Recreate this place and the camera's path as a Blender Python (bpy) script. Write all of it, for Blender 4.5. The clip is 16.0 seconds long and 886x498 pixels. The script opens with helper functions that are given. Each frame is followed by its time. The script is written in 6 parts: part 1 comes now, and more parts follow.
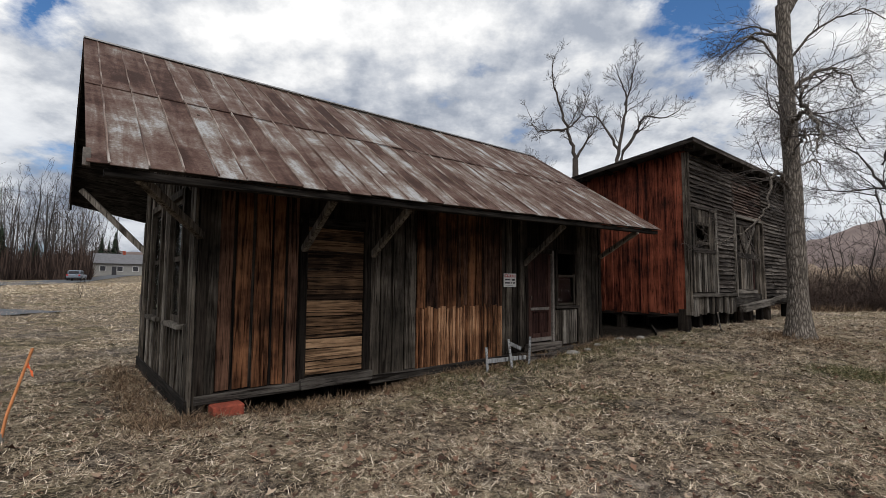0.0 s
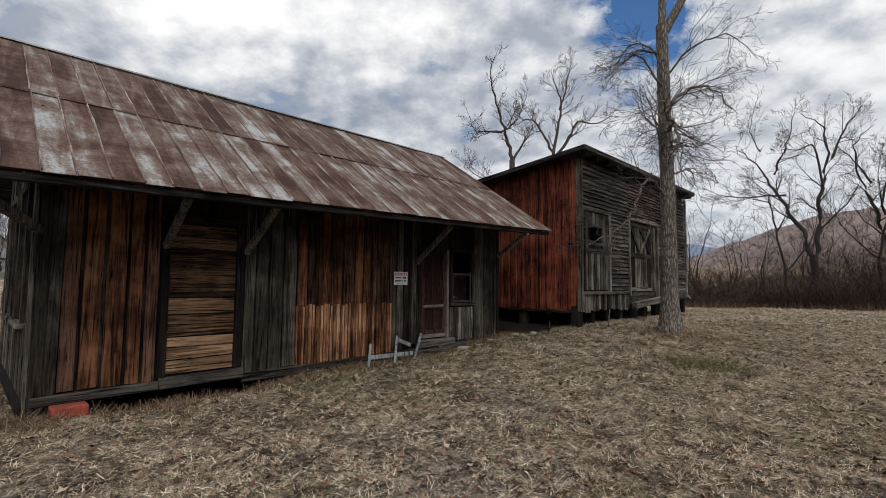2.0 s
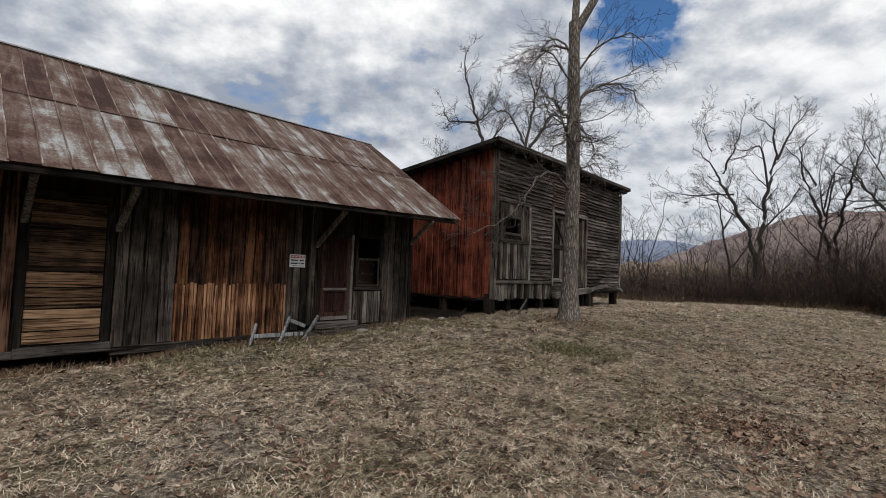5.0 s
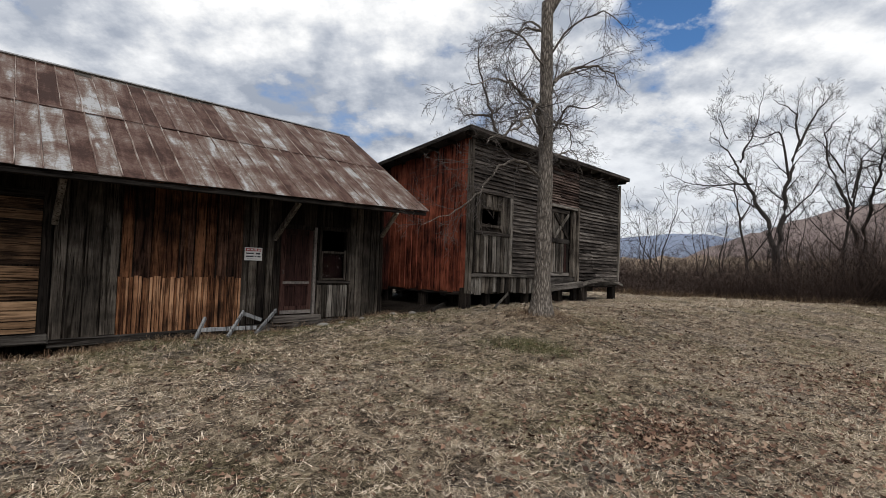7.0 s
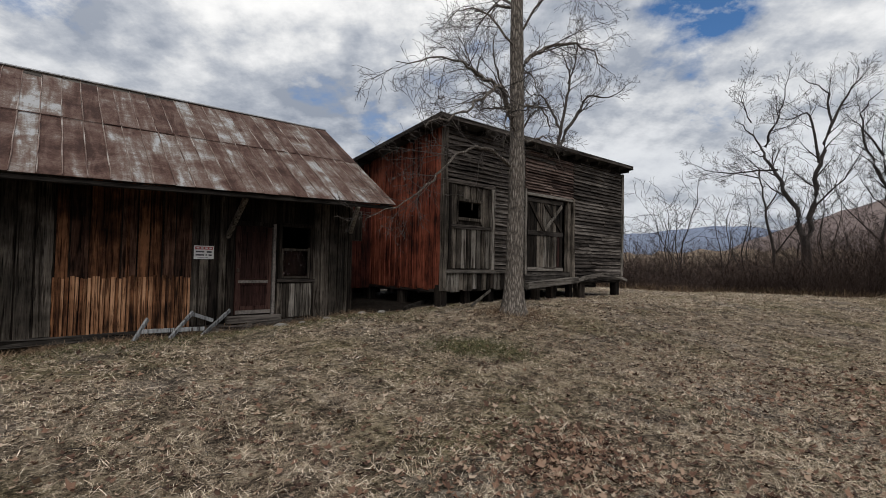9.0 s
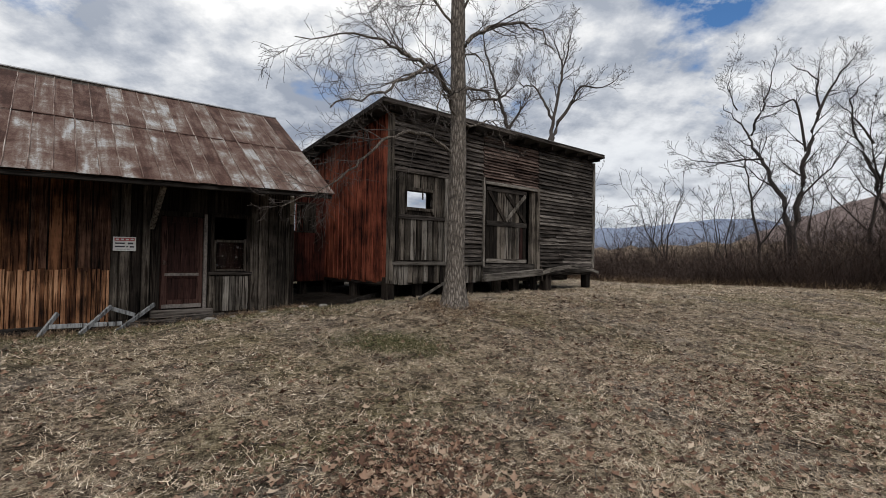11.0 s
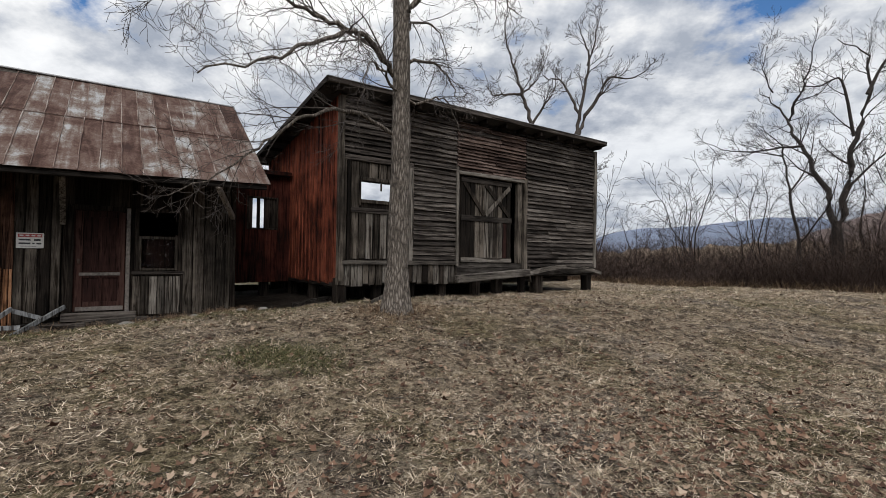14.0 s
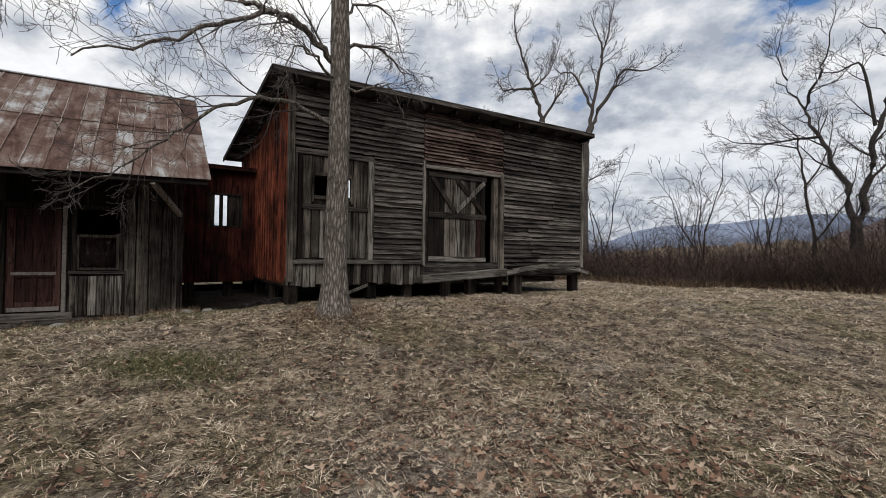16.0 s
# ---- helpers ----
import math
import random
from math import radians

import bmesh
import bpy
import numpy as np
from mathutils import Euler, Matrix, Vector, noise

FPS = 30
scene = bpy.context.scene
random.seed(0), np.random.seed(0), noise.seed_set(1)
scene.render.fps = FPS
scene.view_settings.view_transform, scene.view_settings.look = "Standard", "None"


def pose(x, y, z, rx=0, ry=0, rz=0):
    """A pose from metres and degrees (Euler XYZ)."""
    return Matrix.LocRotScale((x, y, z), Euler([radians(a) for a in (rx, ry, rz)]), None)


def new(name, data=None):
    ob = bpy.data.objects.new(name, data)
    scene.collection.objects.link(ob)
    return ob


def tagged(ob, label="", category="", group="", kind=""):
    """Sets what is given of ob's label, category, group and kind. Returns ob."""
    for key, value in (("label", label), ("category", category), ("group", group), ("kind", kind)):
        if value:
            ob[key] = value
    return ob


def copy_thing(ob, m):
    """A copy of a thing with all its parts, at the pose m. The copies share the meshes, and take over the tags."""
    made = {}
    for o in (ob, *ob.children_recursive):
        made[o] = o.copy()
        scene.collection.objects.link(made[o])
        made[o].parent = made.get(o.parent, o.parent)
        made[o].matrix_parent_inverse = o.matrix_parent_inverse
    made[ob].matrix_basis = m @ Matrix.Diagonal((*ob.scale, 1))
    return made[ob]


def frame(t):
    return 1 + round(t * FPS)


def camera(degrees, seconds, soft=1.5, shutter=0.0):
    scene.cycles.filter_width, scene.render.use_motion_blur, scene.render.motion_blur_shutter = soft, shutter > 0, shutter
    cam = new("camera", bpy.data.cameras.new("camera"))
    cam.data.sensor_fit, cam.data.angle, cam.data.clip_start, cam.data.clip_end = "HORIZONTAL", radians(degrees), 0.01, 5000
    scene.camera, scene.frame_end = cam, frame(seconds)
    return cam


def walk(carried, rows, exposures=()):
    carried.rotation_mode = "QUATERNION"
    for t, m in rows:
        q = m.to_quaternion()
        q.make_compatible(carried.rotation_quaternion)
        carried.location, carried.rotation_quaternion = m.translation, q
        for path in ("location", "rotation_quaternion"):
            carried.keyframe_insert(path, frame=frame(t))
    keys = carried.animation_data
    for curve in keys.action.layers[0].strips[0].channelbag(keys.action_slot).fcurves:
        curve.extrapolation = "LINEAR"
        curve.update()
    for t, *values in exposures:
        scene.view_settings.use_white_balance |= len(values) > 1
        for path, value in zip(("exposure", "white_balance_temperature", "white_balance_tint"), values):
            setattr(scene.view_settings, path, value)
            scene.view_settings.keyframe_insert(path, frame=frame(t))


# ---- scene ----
cam = camera(87.1, 16.0, soft=0.9)
METRES, EYE, TILT, LEAN, TURN = 10.5, 1.5, 0.0, 0.0, 0.0
ROWS = [
    (0.0, 0.0, 0.0, 0.0, -0.03, 4.33, -0.38),
    (0.5, 0.0218, -0.0116, 0.0017, -1.25, 4.16, -0.42),
    (1.0, 0.0465, -0.0117, -0.0004, -2.56, 4.14, -0.25),
    (1.5, 0.0723, -0.01, 0.002, -3.67, 4.13, -0.35),
    (2.0, 0.0987, -0.023, 0.001, -6.31, 4.11, -0.5),
    (2.5, 0.1255, -0.0383, 0.0037, -7.68, 4.05, -0.7),
    (3.0, 0.1543, -0.0398, -0.0013, -8.55, 4.08, -0.87),
    (3.5, 0.1806, -0.0478, 0.0013, -9.02, 3.82, -1.43),
    (4.0, 0.2046, -0.0654, 0.0004, -9.15, 3.56, -1.83),
    (6.5, 0.3487, -0.063, -0.0083, -5.5, 2.18, -1.96),
    (7.0, 0.3832, -0.0506, -0.005, -4.72, 2.25, -1.87),
    (7.5, 0.4169, -0.0451, -0.0036, -3.88, 2.11, -1.69),
    (8.0, 0.4469, -0.0326, -0.0037, -2.9, 2.08, -1.06),
    (8.5, 0.4785, -0.0116, -0.0023, -1.54, 2.01, -1.02),
    (9.0, 0.5131, -0.0024, -0.0043, -0.84, 1.82, -1.07),
    (11.5, 0.6619, 0.0583, -0.0088, -0.02, 0.97, -0.69),
    (12.0, 0.6883, 0.0855, -0.0104, 0.63, 0.92, -0.55),
    (12.5, 0.7036, 0.0996, -0.0103, 1.56, 1.07, -0.66),
    (13.0, 0.7337, 0.1097, -0.0101, 2.11, 1.19, -1.06),
    (13.5, 0.7618, 0.124, -0.0082, 2.93, 1.02, -0.92),
    (14.0, 0.7848, 0.1528, -0.0112, 4.35, 1.17, -0.76),
    (14.5, 0.8075, 0.1682, -0.0101, 5.51, 1.21, -0.76),
    (15.0, 0.8434, 0.1767, -0.0085, 5.95, 1.0, -0.83),
    (15.5, 0.871, 0.1956, -0.0117, 6.04, 0.81, -0.76),
    (16.0, 0.8969, 0.2189, -0.0076, 7.07, 0.9, -0.8),
]
walk(cam, [(t, pose(0, 0, EYE, TILT, LEAN, TURN) @ pose(METRES * x, METRES * y, METRES * z, 90 + pitch, roll, yaw)) for t, x, y, z, yaw, pitch, roll in ROWS],
     exposures=[(0.0, 0.22), (2.0, 0.16), (3.5, 0.07), (5.5, 0.20), (6.5, 0.22), (7.0, 0.30), (8.0, 0.17), (9.0, 0.07), (11.5, 0.28), (12.5, 0.33), (14.0, 0.28), (15.5, 0.24), (16.0, 0.28)])

# ---- light: a bright broken overcast, the sun veiled behind the walker ----
SUN_EL, SUN_AZ = 48.0, 168.0
sun_data = bpy.data.lights.new("sun", "SUN")
sun_data.energy, sun_data.angle, sun_data.color = 2.0, radians(44), (1.0, 0.965, 0.92)
sun = new("sun", sun_data)
sun.matrix_world = pose(0, 0, 30, 90 - SUN_EL, 0, 180 - SUN_AZ)


def nodes_of(tree):
    tree.nodes.clear()

    def add(kind, **inputs):
        n = tree.nodes.new(kind)
        for key, value in inputs.items():
            spot = int(key[1:]) if key[0] == "i" and key[1:].isdigit() else key
            if isinstance(value, bpy.types.NodeSocket):
                tree.links.new(value, n.inputs[spot])
            else:
                n.inputs[spot].default_value = value
        return n
    return add


def math_node(add, op, a, b=0.0):
    n = add("ShaderNodeMath")
    n.operation = op
    for i, value in enumerate((a, b)):
        if isinstance(value, bpy.types.NodeSocket):
            n.id_data.links.new(value, n.inputs[i])
        else:
            n.inputs[i].default_value = value
    return n.outputs[0]


def ramp(add, fac, stops):
    n = add("ShaderNodeValToRGB", Fac=fac)
    e = n.color_ramp.elements
    while len(e) < len(stops):
        e.new(0.5)
    for el, (p, c) in zip(e, stops):
        el.position, el.color = p, (*c, 1) if len(c) == 3 else c
    return n.outputs[0]


def mixed(add, fac, a, b, how="MIX"):
    n = add("ShaderNodeMix")
    n.data_type, n.blend_type = "RGBA", how
    for i, value in ((0, fac), (6, a), (7, b)):
        if isinstance(value, bpy.types.NodeSocket):
            n.id_data.links.new(value, n.inputs[i])
        else:
            n.inputs[i].default_value = (*value, 1) if isinstance(value, tuple) and len(value) == 3 else value
    return n.outputs[2]


def noise_node(add, vec, scale, detail=4.0, rough=0.55, distort=0.0):
    return add("ShaderNodeTexNoise", Vector=vec, Scale=scale, Detail=detail, Roughness=rough, Distortion=distort).outputs[0]


def make_world():
    world = bpy.data.worlds.new("sky")
    world.use_nodes = True
    scene.world = world
    add = nodes_of(world.node_tree)
    sky = add("ShaderNodeTexSky")
    sky.sky_type, sky.sun_disc = "NISHITA", False
    sky.sun_elevation, sky.sun_rotation = radians(SUN_EL), radians(SUN_AZ)
    sky.dust_density = 0.6
    way = add("ShaderNodeTexCoord").outputs["Generated"]
    sep = add("ShaderNodeSeparateXYZ", Vector=way)
    up = math_node(add, "ADD", math_node(add, "ABSOLUTE", sep.outputs[2]), 0.34)
    flat = add("ShaderNodeCombineXYZ", X=math_node(add, "DIVIDE", sep.outputs[0], up), Y=math_node(add, "DIVIDE", sep.outputs[1], up), Z=5.3).outputs[0]
    big = noise_node(add, flat, 1.15, 3, 0.5)
    body = noise_node(add, flat, 2.6, 10, 0.58)
    lit_at = add("ShaderNodeMapping", Vector=flat, Location=(0.03, 0.075, 0.0)).outputs[0]
    body_lit = noise_node(add, lit_at, 2.6, 10, 0.58)
    # gaps of blue between the clouds, ragged by the cloud noise
    gap = None
    for azimuth, height, size in ((29.0, 32.0, 0.105), (-43.0, 26.0, 0.07), (-16.0, 33.0, 0.05), (80.0, 38.0, 0.15), (-110.0, 35.0, 0.15), (160.0, 50.0, 0.15)):
        a, h = radians(azimuth), radians(height)
        off = add("ShaderNodeVectorMath", i0=way, i1=(math.sin(a) * math.cos(h), math.cos(a) * math.cos(h), math.sin(h)))
        off.operation = "DISTANCE"
        near = math_node(add, "SUBTRACT", 1.0, math_node(add, "DIVIDE", off.outputs["Value"], size))
        gap = near if gap is None else math_node(add, "MAXIMUM", gap, near)
    gap = math_node(add, "MAXIMUM", gap, -0.6)
    thin = math_node(add, "ADD", math_node(add, "MULTIPLY", math_node(add, "SUBTRACT", body, 0.5), 4.2), math_node(add, "SUBTRACT", 0.47, math_node(add, "MULTIPLY", gap, 0.68)))
    cover = ramp(add, thin, [(0.0, (0.0, 0.0, 0.0)), (0.14, (0.5, 0.5, 0.5)), (0.42, (1, 1, 1))])
    shade = math_node(add, "ADD", math_node(add, "MULTIPLY", big, 0.62), math_node(add, "MULTIPLY", body, 0.38))
    shade = math_node(add, "ADD", shade, math_node(add, "MULTIPLY", math_node(add, "SUBTRACT", body, body_lit), 0.75))
    cloud = ramp(add, shade, [(0.33, (0.34, 0.375, 0.44)), (0.42, (0.53, 0.555, 0.60)), (0.485, (0.72, 0.73, 0.745)), (0.55, (0.88, 0.88, 0.88)), (0.63, (0.98, 0.975, 0.96))])
    # the grey undersides of the clouds towards the horizon
    cloud = mixed(add, 1.0, cloud, ramp(add, sep.outputs[2], [(0.02, (0.64, 0.67, 0.72)), (0.20, (0.70, 0.73, 0.78)), (0.42, (1, 1, 1))]), "MULTIPLY")
    blue = mixed(add, 1.0, sky.outputs[0], (0.05, 0.078, 0.105), "MULTIPLY")
    col = mixed(add, cover, blue, cloud)
    bg = add("ShaderNodeBackground", Color=col, Strength=1.0)
    out = add("ShaderNodeOutputWorld")
    world.node_tree.links.new(bg.outputs[0], out.inputs[0])


make_world()

# ---- materials ----
ANGLE = 39.9
R = pose(0, 0, 0, 0, 0, ANGLE)


def material(name, build, rough=0.85, metal=0.0, bump=0.3, dist=0.01, spec=0.3):
    """build(add, place, random) gives (colour, height or None, roughness or None)."""
    m = bpy.data.materials.new(name)
    m.use_nodes = True
    add = nodes_of(m.node_tree)
    place = add("ShaderNodeMapping", Vector=add("ShaderNodeNewGeometry").outputs["Position"], Rotation=(0, 0, radians(-ANGLE))).outputs[0]
    rnd = add("ShaderNodeObjectInfo").outputs["Random"]
    colour, height, r = build(add, place, rnd)
    b = add("ShaderNodeBsdfPrincipled", **{"Base Color": colour, "Roughness": r if r else rough, "Metallic": metal})
    b.inputs["Specular IOR Level"].default_value = spec
    if height:
        m.node_tree.links.new(add("ShaderNodeBump", Height=height, Strength=bump, Distance=dist).outputs[0], b.inputs["Normal"])
    m.node_tree.links.new(b.outputs[0], add("ShaderNodeOutputMaterial").inputs[0])
    return m


def stretched(add, place, rnd, sx, sy, sz):
    moved = add("ShaderNodeVectorMath")
    off = add("ShaderNodeCombineXYZ", X=math_node(add, "MULTIPLY", rnd, 13.0), Y=math_node(add, "MULTIPLY", rnd, 7.0), Z=math_node(add, "MULTIPLY", rnd, 29.0)).outputs[0]
    moved.operation = "ADD"
    moved.id_data.links.new(place, moved.inputs[0])
    moved.id_data.links.new(off, moved.inputs[1])
    return add("ShaderNodeMapping", Vector=moved.outputs[0], Scale=(sx, sy, sz)).outputs[0]


def wood(name, dark, mid, light, along="z", grain=1.0, vary=0.5, stain=0.5):
    """Weathered wood: fine grain along one axis, long streaks, a tone for each board."""
    def build(add, place, rnd):
        s = {"z": (1, 1, 0.05), "u": (0.05, 1, 1), "v": (1, 0.05, 1)}[along]
        p1 = stretched(add, place, rnd, *(60 * grain * a for a in s))
        p2 = stretched(add, place, rnd, *(11 * a for a in s))
        fine = noise_node(add, p1, 1.0, 5, 0.65, 0.6)
        streak = noise_node(add, p2, 1.0, 4, 0.6, 0.8)
        blot = noise_node(add, place, 1.7, 4, 0.6)
        f = math_node(add, "ADD", math_node(add, "MULTIPLY", fine, 0.5), math_node(add, "MULTIPLY", streak, 0.5))
        f = math_node(add, "ADD", f, math_node(add, "MULTIPLY", math_node(add, "SUBTRACT", rnd, 0.5), vary * 0.45))
        f = math_node(add, "ADD", f, math_node(add, "MULTIPLY", math_node(add, "SUBTRACT", blot, 0.5), stain))
        col = ramp(add, f, [(0.30, dark), (0.50, mid), (0.72, light)])
        crack = ramp(add, fine, [(0.33, (0.15, 0.15, 0.15)), (0.42, (1, 1, 1))])
        col = mixed(add, 1.0, col, crack, "MULTIPLY")
        wet = noise_node(add, stretched(add, place, rnd, *(23 * a for a in s)), 1.0, 3, 0.5, 1.0)
        col = mixed(add, 1.0, col, ramp(add, wet, [(0.36, (0.22, 0.2, 0.19)), (0.47, (1, 1, 1))]), "MULTIPLY")
        return col, math_node(add, "ADD", fine, math_node(add, "MULTIPLY", streak, 0.5)), None
    return material(name, build, rough=0.88, bump=0.8, dist=0.01, spec=0.08)


WOOD_GREY = wood("weathered_grey_wood", (0.009, 0.0078, 0.0065), (0.043, 0.036, 0.0295), (0.14, 0.12, 0.10), stain=0.7)
WOOD_DARK = wood("near_black_wood", (0.004, 0.0035, 0.003), (0.014, 0.0112, 0.0092), (0.048, 0.038, 0.031))
WOOD_TAN = wood("bare_tan_wood", (0.02, 0.010, 0.006), (0.185, 0.088, 0.045), (0.42, 0.235, 0.135), stain=0.7)
WOOD_ORANGE = wood("worn_orange_brown_wood", (0.008, 0.005, 0.0038), (0.056, 0.024, 0.0125), (0.19, 0.086, 0.042), stain=0.95)
WOOD_BROWN = wood("dark_brown_weathered_wood", (0.009, 0.006, 0.005), (0.044, 0.022, 0.0145), (0.135, 0.072, 0.047), stain=0.9)
WOOD_PALE = wood("bleached_grey_blue_wood", (0.06, 0.06, 0.062), (0.23, 0.235, 0.24), (0.42, 0.425, 0.43), stain=0.4)
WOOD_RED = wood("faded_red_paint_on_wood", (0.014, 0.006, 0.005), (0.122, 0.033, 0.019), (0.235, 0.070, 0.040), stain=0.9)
# the same red about a third as bright: the recess's shade as colour
WOOD_RED_SHADED = wood("shaded_red_paint", (0.006, 0.003, 0.0026), (0.038, 0.0105, 0.0075), (0.085, 0.025, 0.017), stain=0.8)
WOOD_SILVER = wood("silvered_wood", (0.024, 0.021, 0.018), (0.098, 0.087, 0.075), (0.235, 0.213, 0.188), stain=0.55)
WOOD_WORN = wood("worn_grey_bracket_timber", (0.038, 0.032, 0.027), (0.17, 0.15, 0.128), (0.34, 0.31, 0.275), stain=0.5)
WOOD_H_GREY = wood("weathered_grey_siding", (0.009, 0.008, 0.007), (0.052, 0.044, 0.039), (0.185, 0.163, 0.145), along="u", stain=0.25, vary=0.38, grain=0.7)
WOOD_H_SILVER = wood("silvered_timber", (0.026, 0.023, 0.02), (0.11, 0.098, 0.086), (0.26, 0.238, 0.212), along="u", stain=0.5)
WOOD_H_RED = wood("reddish_brown_siding", (0.014, 0.009, 0.008), (0.072, 0.048, 0.04), (0.19, 0.14, 0.12), along="u")
WOOD_H_TAN = wood("tan_boarding_planks", (0.02, 0.012, 0.008), (0.135, 0.08, 0.045), (0.33, 0.21, 0.125), along="u", vary=1.0)
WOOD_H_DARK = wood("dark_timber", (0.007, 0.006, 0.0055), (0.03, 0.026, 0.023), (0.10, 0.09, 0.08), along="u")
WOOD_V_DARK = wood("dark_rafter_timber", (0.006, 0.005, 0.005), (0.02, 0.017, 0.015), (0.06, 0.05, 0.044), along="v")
DOOR_RED = wood("dark_red_brown_door_paint", (0.008, 0.005, 0.0045), (0.027, 0.0125, 0.0105), (0.062, 0.033, 0.027))


def rusty(add, place, rnd):
    p = stretched(add, place, rnd, 6.5, 0.8, 0.8)
    a = noise_node(add, p, 1.0, 6, 0.62, 0.7)
    b = noise_node(add, place, 1.9, 6, 0.68, 0.4)
    fine = noise_node(add, place, 38.0, 4, 0.6)
    f = math_node(add, "ADD", math_node(add, "MULTIPLY", a, 0.46), math_node(add, "MULTIPLY", b, 0.58))
    f = math_node(add, "ADD", f, math_node(add, "MULTIPLY", math_node(add, "SUBTRACT", rnd, 0.5), 0.17))
    f = math_node(add, "ADD", f, math_node(add, "MULTIPLY", math_node(add, "SUBTRACT", fine, 0.5), 0.2))
    col = ramp(add, f, [(0.38, (0.032, 0.016, 0.0125)), (0.46, (0.066, 0.035, 0.027)), (0.54, (0.102, 0.067, 0.055)), (0.60, (0.155, 0.130, 0.115)), (0.67, (0.28, 0.285, 0.29))])
    r = ramp(add, f, [(0.4, (0.9, 0.9, 0.9)), (0.7, (0.6, 0.6, 0.6))])
    return col, math_node(add, "ADD", fine, b), r


RUST = material("rusted_galvanised_sheet", rusty, bump=0.3, dist=0.01, spec=0.2)
SEAM = material("rusted_seam", lambda add, p, r: (ramp(add, noise_node(add, p, 2.6, 3), [(0.36, (0.075, 0.042, 0.033)), (0.52, (0.16, 0.112, 0.092)), (0.68, (0.33, 0.295, 0.27))]), noise_node(add, p, 60.0), None), rough=0.65)


def plain(name, colour, rough=0.8, metal=0.0, vary=0.25, scale=14.0, spec=0.3):
    lo = tuple(c * (1 - vary) for c in colour)
    hi = tuple(min(1, c * (1 + vary)) for c in colour)

    def build(add, place, rnd):
        n = math_node(add, "ADD", math_node(add, "MULTIPLY", noise_node(add, place, scale, 5, 0.6), 0.6), math_node(add, "MULTIPLY", noise_node(add, place, scale * 0.12, 3), 0.4))
        return ramp(add, n, [(0.35, lo), (0.65, hi)]), n, None
    return material(name, build, rough=rough, metal=metal, spec=spec)


def island(name, stops, rough=0.9, clump=0.0):
    def build(add, place, rnd):
        r = add("ShaderNodeNewGeometry").outputs["Random Per Island"]
        n = noise_node(add, place, 0.9, 4, 0.6)
        f = math_node(add, "ADD", math_node(add, "MULTIPLY", r, 0.7), math_node(add, "MULTIPLY", n, 0.3))
        if clump:
            lump = noise_node(add, place, clump, 3, 0.6, 0.4)
            f = math_node(add, "ADD", f, math_node(add, "MULTIPLY", math_node(add, "SUBTRACT", lump, 0.5), 0.5))
            dim = ramp(add, noise_node(add, place, clump * 1.7, 3, 0.6), [(0.34, (0.46, 0.43, 0.40)), (0.50, (1.05, 1.05, 1.05))])
            return mixed(add, 1.0, ramp(add, f, stops), dim, "MULTIPLY"), None, None
        return ramp(add, f, stops), None, None
    return material(name, build, rough=rough, spec=0.15)


